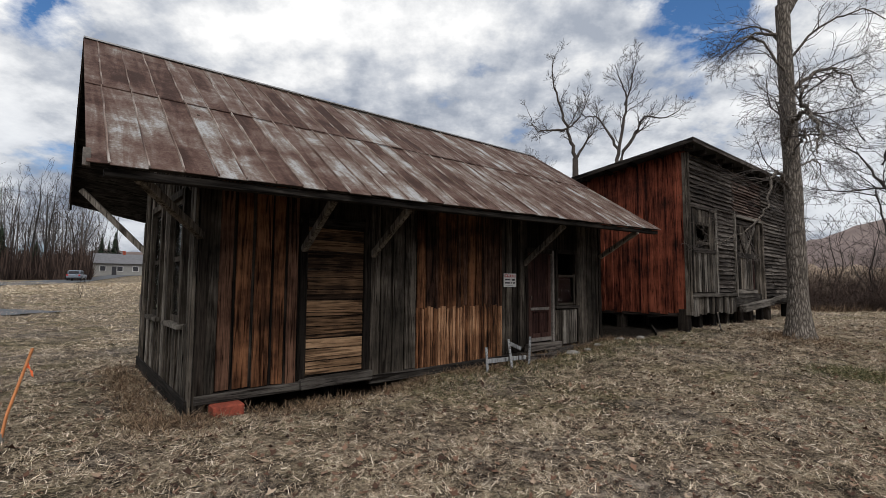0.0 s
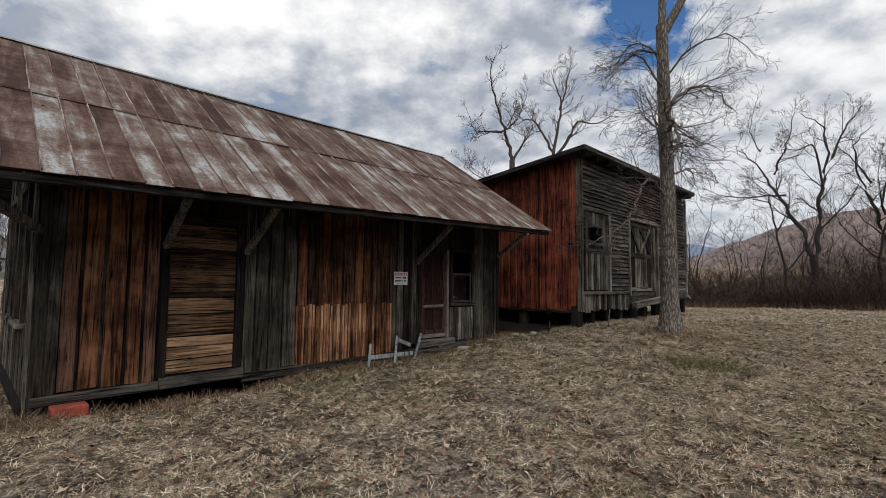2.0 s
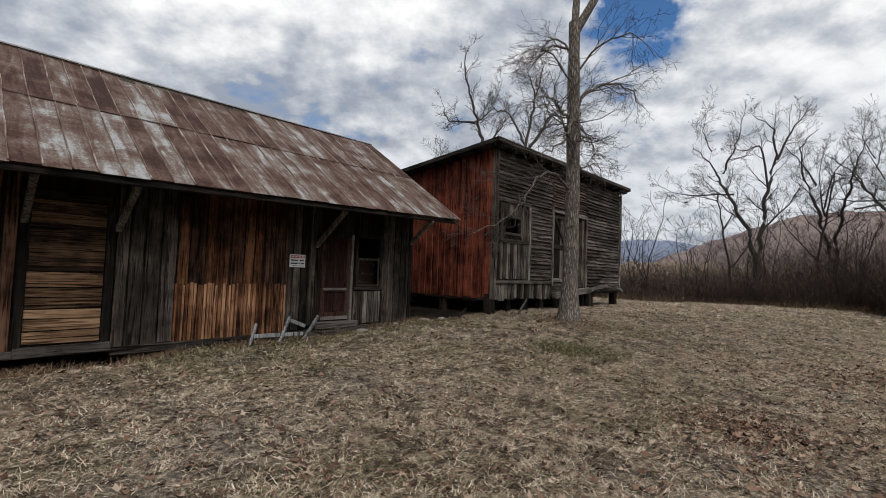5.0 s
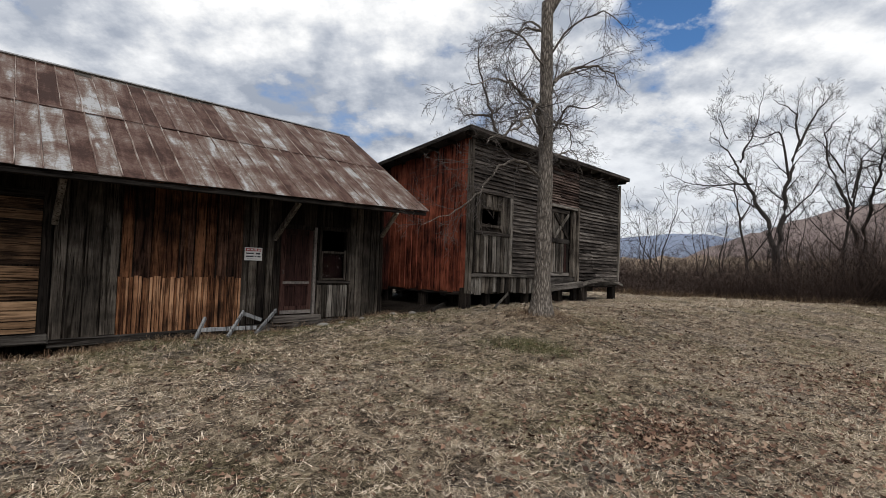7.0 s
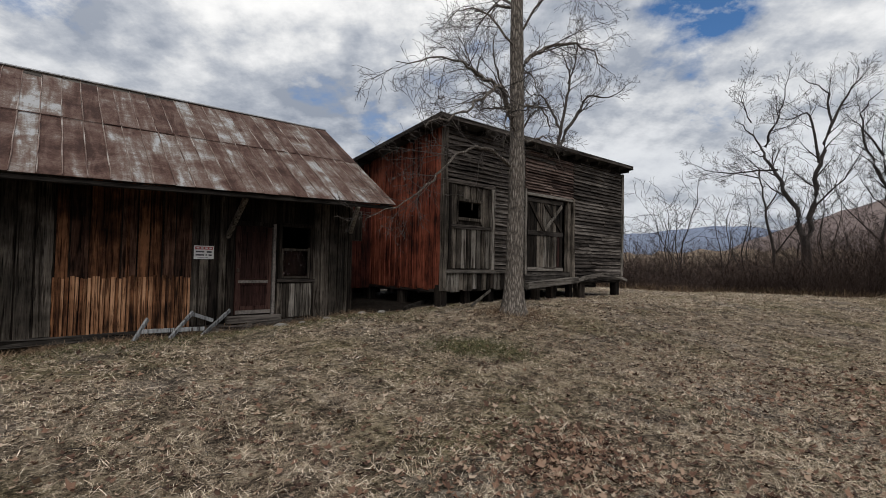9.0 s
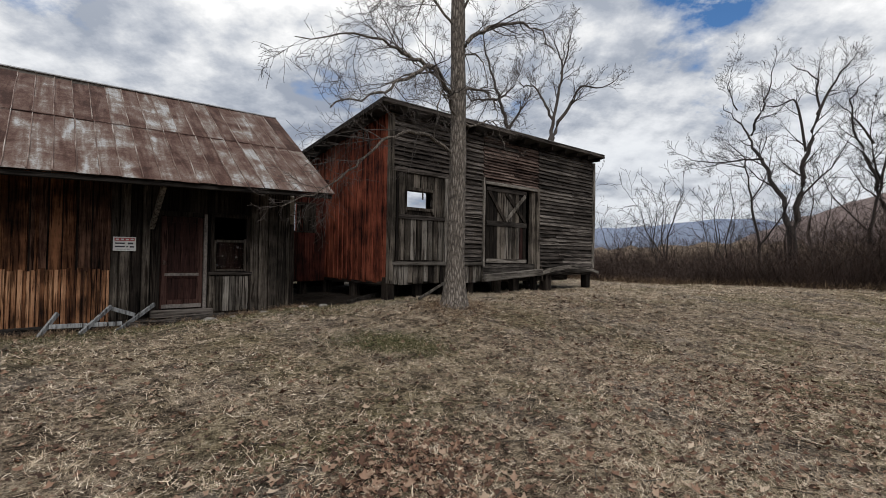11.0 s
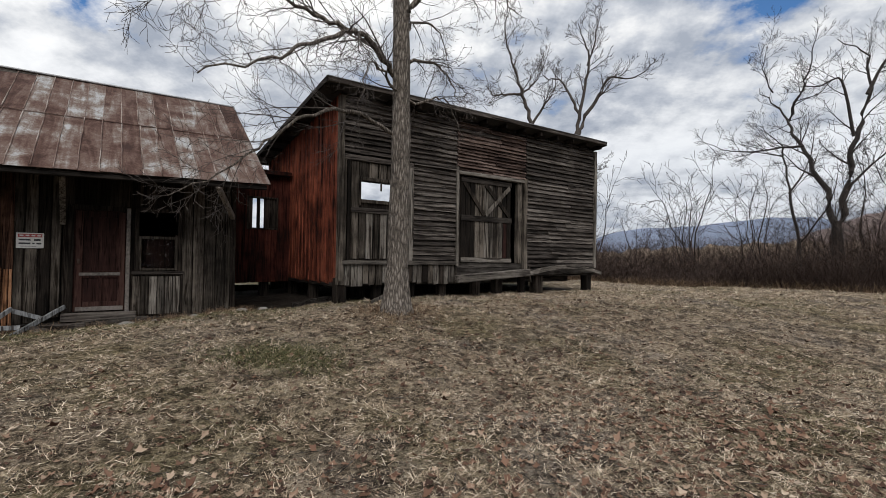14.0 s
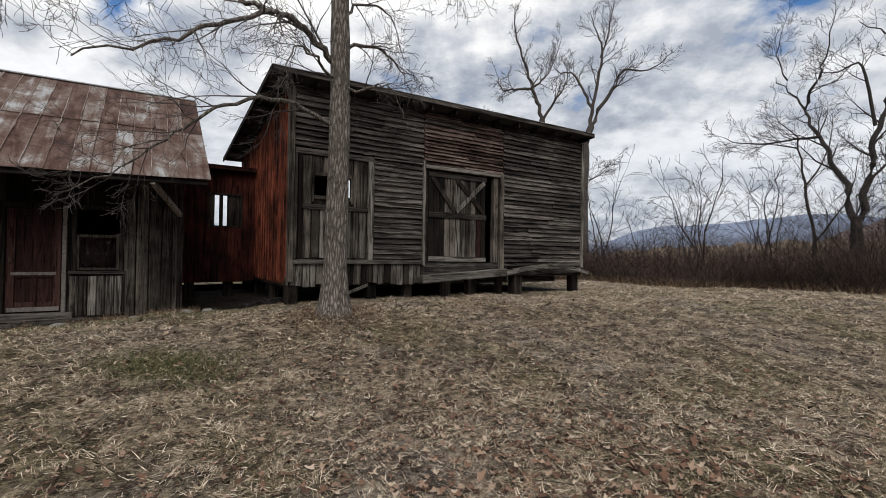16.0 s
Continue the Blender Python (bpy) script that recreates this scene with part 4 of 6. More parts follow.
board(front2, 18.85, 18.95, 1.18, 4.58, F2 - 0.06, 0.06, WOOD_SILVER, "corner_board")
board(front2, 13.80, 13.86, 1.22, 3.5, F2 - 0.07, 0.07, WOOD_SILVER, "door_trim")
board(front2, 15.96, 16.08, 1.0, 3.44, F2 - 0.07, 0.08, WOOD_GREY, "door_trim")
plank(front2, 13.84, 16.06, 3.34, 3.43, F2 - 0.07, 0.07, WOOD_H_SILVER, "door_header")
plank(front2, 11.02, 13.84, 1.24, 1.33, F2 - 0.065, 0.06, WOOD_H_SILVER, "belt_board")
u = 11.0
while u < 13.85:
    w = rng.uniform(0.10, 0.17)
    board(front2, u, min(u + w, 13.88) - 0.012, 0.84 + rng.uniform(-0.04, 0.04), 1.24, F2 - 0.012, 0.025, rng.choice([WOOD_GREY, WOOD_SILVER, WOOD_DARK]), "skirt_board")
    u += w

# big window bay: boarded below, small broken light above
bay = part("window", boxes([(11.05, 12.62, F2 + 0.012, F2 + 0.029, 1.33, 2.30), (11.05, 12.62, F2 + 0.012, F2 + 0.029, 2.95, 3.38), (11.05, 11.38, F2 + 0.012, F2 + 0.029, 2.30, 2.95), (12.2, 12.62, F2 + 0.012, F2 + 0.029, 2.30, 2.95), (11.38, 12.2, F2 + 0.012, F2 + 0.029, 2.30, 2.54)]), WOOD_DARK, freight, "boarded bay with a small broken window light")
for a, b, c, d, m in ((11.045, 11.10, 1.33, 3.40, WOOD_GREY), (11.12, 11.18, 1.33, 3.32, WOOD_DARK), (12.52, 12.65, 1.28, 3.42, WOOD_SILVER)):
    board(bay, a, b, c, d, F2 - 0.045, 0.05, m, "frame_post")
for i in range(8):
    board(bay, 11.22 + i * 0.16, 11.365 + i * 0.16, 1.36, 2.29, F2 - 0.015, 0.022, rng.choice([WOOD_GREY, WOOD_SILVER, WOOD_GREY]), tilt=rng.uniform(-0.4, 0.4))
for a, b in ((11.2, 11.37), (12.22, 12.36), (12.37, 12.5)):
    board(bay, a, b, 2.36, 3.30, F2 - 0.015, 0.022, WOOD_GREY)
for a, b in ((11.38, 11.58), (11.6, 11.8), (11.82, 12.0), (12.02, 12.2)):
    board(bay, a, b - 0.01, 2.97, 3.30, F2 - 0.012, 0.02, WOOD_GREY)
plank(bay, 11.2, 12.52, 2.28, 2.38, F2 - 0.04, 0.035, WOOD_H_GREY, "rail")
plank(bay, 11.05, 12.64, 3.31, 3.42, F2 - 0.05, 0.05, WOOD_H_GREY, "header")
part("sash", bevelled([(11.36, 11.42, F2 - 0.03, F2 + 0.02, 2.42, 3.02), (12.16, 12.22, F2 - 0.03, F2 + 0.02, 2.42, 3.02), (11.42, 12.16, F2 - 0.03, F2 + 0.02, 2.93, 3.0), (11.42, 12.16, F2 - 0.03, F2 + 0.02, 2.48, 2.55), (11.86, 11.89, F2 - 0.02, F2 + 0.01, 2.75, 2.93)], 0.006), WOOD_GREY, bay, "grey sash frame")

# sliding door with cross braces
sd = part("sliding_door", boxes([(13.97, 15.58, F2 + 0.05, F2 + 0.075, 1.30, 3.32)]), WOOD_DARK, freight, "plank sliding door with diagonal cross braces, slightly open")
for i in range(11):
    board(sd, 13.98 + i * 0.145, 14.115 + i * 0.145, 1.34, 3.30, F2 + 0.028, 0.022, WOOD_SILVER if i in (5, 6) else rng.choice([WOOD_GREY, WOOD_DARK, WOOD_GREY]), tilt=rng.uniform(-0.15, 0.15))
for i in range(3):
    board(sd, 15.16 + i * 0.14, 15.29 + i * 0.14, 1.32, 2.30, F2 + 0.012, 0.02, (WOOD_SILVER, DOOR_RED, WOOD_DARK)[i])
plank(sd, 13.98, 15.58, 2.28, 2.42, F2 - 0.002, 0.028, WOOD_H_DARK, "cross_rail")
plank(sd, 13.98, 15.58, 1.30, 1.42, F2 - 0.002, 0.028, WOOD_H_SILVER, "cross_rail")
plank(sd, 13.98, 15.58, 3.19, 3.31, F2 - 0.002, 0.028, WOOD_H_GREY, "cross_rail")
for a, b in (((14.72, 2.44), (15.52, 3.18)), ((14.72, 3.18), (15.52, 2.44)), ((14.06, 3.18), (14.68, 2.44)), ):
    part("cross_brace", beam_between((a[0], F2 + 0.004, a[1]), (b[0], F2 + 0.004, b[1]), 0.024, 0.10, 0), WOOD_SILVER if a[1] < 3 else WOOD_DARK, sd)
part("door_jamb", bevelled([(15.80, 15.93, F2 - 0.02, F2 + 0.12, 1.28, 3.34)], 0.01), WOOD_GREY, freight)

# loading sill, piers, sagging board
part("loading_beam", beam_between((13.70, F2 - 0.20, 0.92), (16.0, F2 - 0.20, 1.06), 0.17, 0.18), WOOD_H_SILVER, freight, "heavy grey loading timber")
part("loading_beam", beam_between((13.86, F2 + 0.06, 1.20), (16.06, F2 + 0.06, 1.23), 0.08, 0.08), WOOD_H_DARK, freight)
# unseen joists added to darken the open space under the floor
for vv in (5.4, 6.3, 7.2, 8.1, 9.0):
    part("joist", boxes([(L2 + 0.1, R2 - 0.1, vv, vv + 0.12, 0.74, 0.95)]), WOOD_H_DARK, freight)
part("sill_beam", beam_between((16.0, F2 + 0.05, 1.04), (18.92, F2 + 0.05, 1.10), 0.16, 0.16), WOOD_H_DARK, freight)
part("sill_beam", beam_between((L2, F2 + 0.12, 0.92), (13.9, F2 + 0.12, 0.92), 0.12, 0.14), WOOD_H_DARK, freight)
part("sill_beam", beam_between((L2 + 0.08, F2 + 0.1, 0.86), (L2 + 0.08, B2, 0.86), 0.14, 0.14), WOOD_V_DARK, freight)
part("hung_board", beam_between((16.2, F2 - 0.07, 0.80), (16.12, F2 - 0.06, 1.22), 0.10, 0.03), WOOD_GREY, freight)
verts, faces = [], []
for i in range(13):
    t = i / 12
    uu = 16.15 + 3.0 * t
    zz = 0.98 + 0.05 * t + 0.16 * math.sin(math.pi * t) - 0.06 * t * t
    for dv, dz in ((0, 0), (0.03, 0.0), (0.03, 0.13 - 0.05 * t), (0, 0.13 - 0.05 * t)):
        verts.append((uu, F2 - 0.10 - 0.12 * math.sin(math.pi * t) + dv, zz + dz))
for i in range(12):
    a, b = 4 * i, 4 * i + 4
    faces += [(a + k, a + (k + 1) % 4, b + (k + 1) % 4, b + k) for k in range(4)]
faces += [(3, 2, 1, 0), (48, 49, 50, 51)]
part("sprung_board", (verts, faces), WOOD_H_SILVER, freight, "loose bowed board sprung from the sill")
# piers, with extra ones added to darken the space below
for uu, vv, w in ((11.06, 4.66, 0.22), (11.9, 4.72, 0.18), (12.7, 4.72, 0.2), (13.55, 4.7, 0.18), (14.55, 4.7, 0.2), (15.25, 4.68, 0.22), (16.05, 4.62, 0.16), (16.65, 4.66, 0.26), (18.72, 4.64, 0.22),
                  (11.1, 6.2, 0.2), (11.1, 7.7, 0.2), (11.1, 9.3, 0.2), (13.0, 7.0, 0.2), (15.5, 7.0, 0.2), (18.6, 7.0, 0.2), (12.1, 6.0, 0.3), (14.0, 5.8, 0.3), (16.4, 6.2, 0.3), (13.0, 9.3, 0.2), (12.0, 9.3, 0.24), (14.1, 9.3, 0.24), (16.2, 9.3, 0.24), (15.2, 9.3, 0.2), (17.2, 9.3, 0.2), (18.7, 9.3, 0.2)):
    zz = gz_uv(uu, vv)
    part("pier", bevelled([(uu - w / 2, uu + w / 2, vv - w / 2, vv + w / 2, zz - 0.12, 0.98)], 0.015), WOOD_DARK, freight)
# gapped boards added along the rear to block daylight under the floor
u = L2 + 0.1
while u < R2 - 0.3:
    w = rng.uniform(0.16, 0.30)
    if rng.random() > 0.16:
        zz = gz_uv(u, B2)
        part("rear_skirt", boxes([(u, u + w - 0.01, B2 - 0.06, B2 - 0.03, zz - 0.15, 0.92 - rng.choice([0.0, 0.0, 0.06, 0.14]))]), WOOD_DARK, freight)
    u += w
# red vertical boards on the end
v = F2 + 0.0
while v < B2 - 0.05:
    w = min(rng.uniform(0.20, 0.27), B2 - v)
    side_board(end2, v + 0.003, v + w - 0.003, 0.86 + rng.uniform(-0.02, 0.02), roof2(v + w) - 0.09, L2 + 0.002, 0.024, WOOD_RED)
    side_board(end2, v - 0.025, v + 0.025, 0.88, roof2(v + w) - 0.09, L2 - 0.02, 0.02, WOOD_RED, "batten")
    v += w
side_board(end2, F2 - 0.04, F2 + 0.06, 0.86, 4.55, L2 - 0.026, 0.026, WOOD_GREY, "corner_board")

# ---- red passage between the two sheds ----
FC = 7.5
link = thing("connecting_passage", 9.35, FC, 0.3, "low red board passage joining the two sheds, coloured as shaded", "building")
CW = (9.98, 10.62, 2.05, 2.76)
# passage boards take the red with the recess's shade painted in
cw = part("front_wall", slab(RIGHT + 0.01, L2 - 0.02, 0.76, 3.34, FC + 0.03, FC + 0.09, [CW]), WOOD_RED_SHADED, link, "red board wall with shade in its colour")
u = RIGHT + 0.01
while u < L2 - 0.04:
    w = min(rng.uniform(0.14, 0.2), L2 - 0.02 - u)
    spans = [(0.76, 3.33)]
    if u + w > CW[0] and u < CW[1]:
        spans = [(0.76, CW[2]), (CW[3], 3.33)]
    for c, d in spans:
        board(cw, u + 0.003, u + w - 0.003, c, d, FC, 0.025, WOOD_RED_SHADED)
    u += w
part("back_wall", slab(RIGHT + 0.01, L2 - 0.02, 0.76, 3.2, 9.3, 9.37, [(10.05, 10.92, 1.9, 3.12)]), WOOD_RED_SHADED, link)
part("floor", boxes([(RIGHT + 0.01, L2 - 0.02, FC + 0.1, 9.3, 0.76, 0.90)]), WOOD_H_DARK, link)
# dark board added to shut out the bright ground behind the passage
part("rear_skirt", boxes([(RIGHT + 0.01, L2 + 0.4, 9.3, 9.34, 0.0, 0.60)]), WOOD_DARK, link)
part("roof", ([(a, b, c) for c0 in (0, 0.06) for a, b, c in ((RIGHT + 0.01, 7.36, 3.36 + c0), (L2 - 0.03, 7.36, 3.34 + c0), (L2 - 0.03, 9.5, 3.22 + c0), (RIGHT + 0.01, 9.5, 3.24 + c0))], CUBE_F), SHINGLE, link)
part("roof_edge", bevelled([(RIGHT + 0.01, L2 - 0.03, 7.33, 7.358, 3.33, 3.43)], 0.005), WOOD_RED_SHADED, link)
cwin = part("window", bevelled([(9.94, 9.985, FC - 0.015, FC + 0.06, 2.02, 2.80), (10.615, 10.66, FC - 0.015, FC + 0.06, 2.02, 2.80), (9.985, 10.615, FC - 0.015, FC + 0.06, 2.76, 2.80), (9.985, 10.615, FC - 0.015, FC + 0.06, 2.02, 2.055)], 0.004), WOOD_DARK, link, "small dark passage window with upright bars")
for a, b in ((9.985, 10.07), (10.165, 10.245), (10.33, 10.615)):
    part("bar", bevelled([(a, b, FC + 0.02, FC + 0.045, 2.05, 2.77)], 0.004), WOOD_DARK, cwin)
for uu in (9.6, 10.4):
    zz = gz_uv(uu, 7.7)
    part("pier", bevelled([(uu - 0.1, uu + 0.1, 7.6, 7.8, zz - 0.1, 0.78)], 0.015), WOOD_DARK, link)


# ---- trees ----
def grow(r, p, d, length, rad, level, last, lines, wiggle=0.22, up=0.05, kids=(5, 5, 5), spread=0.9, ratio=0.55):
    """A crooked branch from p along d with side branches; lines[level] gathers the polylines."""
    n = (9, 7, 5, 4)[min(level, 3)]
    pts, rads = [np.array(p)], [rad]
    d = np.array(d, float)
    d /= np.linalg.norm(d)
    step = length / n
    for i in range(n):
        d = d + np.array([r.gauss(0, wiggle), r.gauss(0, wiggle), r.gauss(0, wiggle) + up])
        d /= np.linalg.norm(d)
        pts.append(pts[-1] + d * step)
        rads.append(max(rad * (1 - (i + 1) / n * 0.85), 0.0022))
    lines[level].append((pts, rads))
    if level < last:
        sprout(r, pts, rads, length, level, last, lines, wiggle, up, kids, spread, ratio)


def sprout(r, pts, rads, length, level, last, lines, wiggle, up, kids, spread, ratio, first=0.2):
    n = len(pts) - 1
    for k in range(kids[min(level, len(kids) - 1)]):
        t = first + (1 - first) * (k + r.random()) / kids[min(level, len(kids) - 1)]
        i = min(int(t * n), n - 1)
        f = t * n - i
        base = pts[i] * (1 - f) + pts[i + 1] * f
        along = pts[i + 1] - pts[i]
        along = along / (np.linalg.norm(along) + 1e-9)
        side = np.array([r.gauss(0, 1), r.gauss(0, 1), r.gauss(0, 0.8)])
        side -= along * side.dot(along)
        side /= np.linalg.norm(side) + 1e-9
        grow(r, base, along * (1.0 - 0.25 * r.random()) + side * spread * r.uniform(0.7, 1.2), length * ratio * r.uniform(0.65, 1.15) * (1.15 - 0.5 * t), max((rads[i] * (1 - f) + rads[i + 1] * f) * 0.5, 0.003), level + 1, last, lines, wiggle, up, kids, spread, ratio)


def tree_from(name, base, lines, mats, label, group="", sides=(10, 6, 4, 3), least=0.0035):
    """Trunk, limbs and twigs as three meshes under one tree."""
    e = new(name)
    e.location = base
    tagged(e, label, "tree", group)
    rows = [("trunk", [q], sides[0], mats[0]) for q in lines[0]] + [("limb", [q], sides[1], mats[2 if len(mats) > 2 else 0]) for q in lines[1]]
    for nm, row, k, mat in rows + [("crown", [(q, [max(w, least) for w in ww]) for l in lines[2:] for q, ww in l], 3, mats[1])]:
        me = big_mesh(nm, *tubes(row, k), mat)
        if nm != "crown":
            me.polygons.foreach_set("use_smooth", np.ones(len(me.polygons), bool))
        ob = new(nm, me)
        ob.parent = e
        if nm == "crown":
            tagged(ob, kind="stuff")
    return e


def curve_points(ctrl, n):
    """A smooth line through control points."""
    c = [np.array(p, float) for p in ctrl]
    c = [2 * c[0] - c[1]] + c + [2 * c[-1] - c[-2]]
    out = []
    for i in range(1, len(c) - 2):
        for k in range(n):
            t = k / n
            out.append(0.5 * (2 * c[i] + (c[i + 1] - c[i - 1]) * t + (2 * c[i - 1] - 5 * c[i] + 4 * c[i + 1] - c[i + 2]) * t * t + (3 * c[i] - c[i - 1] - 3 * c[i + 1] + c[i + 2]) * t ** 3))
    return out + [c[-2]]


def yard_tree():
    """The tall tree before the freight shed; points relative to its base."""
    r = random.Random(21)
    lines = [[], [], [], [], []]
    trunk = curve_points([(0, 0, -0.15), (0.0, 0.0, 0.25), (0.01, 0.0, 1.2), (0.03, 0.02, 3.0), (0.0, 0.02, 5.0), (-0.02, 0.0, 6.7)], 5)
    rads = []
    for p in trunk:
        z = p[2]
        rads.append(0.178 - 0.0085 * z + 0.16 * math.exp(-max(z + 0.1, 0) / 0.28) + 0.006 * math.sin(5 * z))
    lines[0].append((trunk, rads))
    main = [
        (0.058, [(0, 0, 3.72), (-0.14, -0.1, 3.9), (-0.36, -0.68, 4.12), (-0.54, -1.17, 4.03), (-0.84, -1.75, 3.6), (-1.2, -2.15, 3.22), (-1.75, -2.75, 2.8)]),
        (0.036, [(-0.5, -1.1, 4.04), (-0.91, -1.49, 4.12), (-1.4, -2.2, 4.05), (-2.1, -3.0, 3.6)]),
        (0.05, [(0, -0.02, 4.75), (0.35, -0.02, 5.15), (1.0, 0.22, 5.49), (1.58, 0.48, 5.5), (1.95, 0.35, 5.0)]),
        (0.032, [(0, 0, 4.05), (0.5, 0.26, 4.18), (0.76, 0.59, 4.02), (1.0, 1.05, 3.65)]),
        (0.036, [(0, 0, 6.1), (-0.51, 0.3, 6.19), (-0.95, 0.85, 5.75)]),
        (0.036, [(0, 0, 2.85), (-0.63, -0.51, 3.11), (-1.16, -1.05, 2.86), (-1.55, -1.5, 2.37), (-1.95, -1.75, 1.98), (-2.65, -1.86, 1.64)]),
    ]
    # smaller limbs at heights up the trunk: height, bearing, reach, lift, droop
    for h, way, reach, lift, droop in ((3.35, 20, 1.1, 0.15, 0.6), (4.5, 60, 1.5, 0.5, 0.7), (5.2, 200, 1.6, 0.6, 0.5), (5.5, 320, 1.7, 0.6, 0.6), (5.9, 110, 1.5, 0.7, 0.4), (3.5, 250, 1.2, 0.2, 0.8)):
        c, q = math.cos(radians(way)), math.sin(radians(way))
        main.append((0.027, [(0, 0, h), (0.4 * reach * c, 0.4 * reach * q, h + lift), (0.75 * reach * c, 0.75 * reach * q, h + lift), (reach * c, reach * q, h + lift - droop)]))
    for r0, ctrl in main:
        pts = curve_points(ctrl, 5)
        n = len(pts)
        pts = [p + np.array([r.gauss(0, 0.022), r.gauss(0, 0.022), r.gauss(0, 0.022)]) * (0 < i) for i, p in enumerate(pts)]
        rad = [r0 * (1 - 0.85 * i / (n - 1)) for i in range(n)]
        lines[1].append((pts, rad))
        span = sum(np.linalg.norm(b - a) for a, b in zip(pts, pts[1:]))
        sprout(r, pts, rad, min(2.3, 0.55 + 0.5 * span), 1, 4, lines, 0.2, -0.01, (0, 8 + int(2.6 * span), 6, 3), 0.85, 0.56, 0.12)
    for d, l, rr in (((-0.16, 0.1, 1), 6.0, 0.092), ((0.40, 0.0, 1), 6.2, 0.105)):
        grow(r, (-0.02, 0, 6.45), d, l, rr, 1, 4, lines, 0.09, 0.06, (0, 17, 6, 4), 0.9, 0.44)
    return tree_from("tree", (6.92, 9.12, gz(6.92, 9.12)), lines, (BARK, TWIG), "tall bare tree with furrowed bark and drooping twiggy limbs", sides=(16, 7, 4, 3), least=0.0026)


yard_tree()


def spread_tree(seed, name, height, fork, rad, stems, label, lean=0.35, kids=(7, 6, 5, 3), last=4, wig=0.17, mats=None, group="", least=0.006):
    """A bare tree that forks into crooked main stems."""
    r = random.Random(seed)
    lines = [[], [], [], [], []]
    trunk = [np.array([0, 0, -0.3])] + [np.array([r.gauss(0, 0.02) * fork, r.gauss(0, 0.02) * fork, fork * k / 4]) for k in range(1, 5)]
    lines[0].append((trunk, [rad * 1.25, rad * 1.02, rad, rad * 0.96, rad * 0.9]))
    a0 = r.random() * 6.28
    for s in range(stems):
        a = a0 + s * 6.283 / stems + r.uniform(-0.4, 0.4)
        d = (math.cos(a) * lean, math.sin(a) * lean, 1.0)
        grow(r, trunk[-1] - np.array([0, 0, 0.1]), d, (height - fork) * r.uniform(0.8, 1.1), rad * r.uniform(0.5, 0.66), 1, last, lines, wig, 0.06, (0,) + kids, 0.95, 0.48)
    return tree_from(name, (0, 0, 0), lines, mats or (BARK, DARKTWIG), label, group, sides=(8, 5, 3, 3), least=least)


def at_bearing(az, dist):
    return dist * math.sin(radians(az)), dist * math.cos(radians(az))


def stand(ob, x, y, turn, size, drop=0.1):
    ob.scale = (size,) * 3
    ob.matrix_basis = pose(x, y, gz(x, y) - drop, 0, 0, turn) @ Matrix.Diagonal((size, size, size, 1))


def stand_copy(ob, x, y, turn, size, drop=0.1):
    return copy_thing(ob, pose(x, y, gz(x, y) - drop, 0, 0, turn) @ Matrix.Diagonal((size / ob.scale[0],) * 3 + (1,)))


def limbed_tree(seed, face, limbs, label, group, mats, length, kids, least, depth=0.4, wig=0.17):
    """A bare tree with a given habit: limbs as (root radius, [(sideways, height), ...]), the first one the trunk, spread in depth across the bearing it is seen at."""
    r = random.Random(seed)
    lines = [[], [], [], [], []]
    c, q = math.cos(radians(face)), math.sin(radians(face))
    for j, (r0, ctrl) in enumerate(limbs):
        deep = 0.0 if j == 0 else r.uniform(-depth, depth)
        reach = max(abs(z - ctrl[0][1]) + abs(a - ctrl[0][0]) for a, z in ctrl)
        rows = []
        for a, z in ctrl:
            d = deep * (abs(z - ctrl[0][1]) + abs(a - ctrl[0][0]))
            rows.append((a * c + d * q, -a * q + d * c, z))
        pts = curve_points(rows, 4)
        n = len(pts)
        pts = [p + np.array([r.gauss(0, 0.012), r.gauss(0, 0.012), r.gauss(0, 0.008)]) * reach * 0.6 * (0 < i) for i, p in enumerate(pts)]
        rad = [r0 * (1 - (0.4 if j == 0 else 0.9) * i / (n - 1)) * (1.0 if j == 0 else 0.68) for i in range(n)]
        lines[0 if j == 0 else 1].append((pts, rad))
        if j:
            sprout(r, pts, rad, length * (0.45 + 0.55 * min(1, reach / (3 * length))), 1, 4, lines, wig, 0.06, (0,) + kids, 0.8, 0.62, 0.2)
    return tree_from("tree", (0, 0, 0), lines, mats, label, group, sides=(9, 6, 3, 3), least=least)


FAR = "bare trees beyond the sheds"
big_a = limbed_tree(5, 3.3, [(0.45, [(0.9, -0.8), (1.2, 8.0), (1.12, 13.8)]),
                             (0.30, [(1.12, 13.6), (0.6, 15.4), (0.08, 16.9), (-0.7, 19.3), (-1.5, 22.0), (-0.8, 24.0)]),
                             (0.20, [(0.08, 16.8), (-1.0, 16.9), (-1.75, 17.0), (-2.75, 17.3), (-3.5, 20.0)]),
                             (0.22, [(1.12, 13.8), (2.1, 15.5), (3.1, 17.0), (3.4, 19.0)]),
                             (0.17, [(0.1, 16.9), (1.0, 17.5), (1.85, 18.6), (2.8, 21.6)]),
                             (0.12, [(1.0, 10.5), (-1.2, 11.6), (-3.0, 12.2), (-4.4, 13.6)])],
                    "tall bare tree with crooked spreading crown", FAR, (TWIG, TWIG), 3.9, (12, 6, 3), 0.011, 0.3, 0.14)
big_a.matrix_basis = pose(11.9, 45.2, 0)
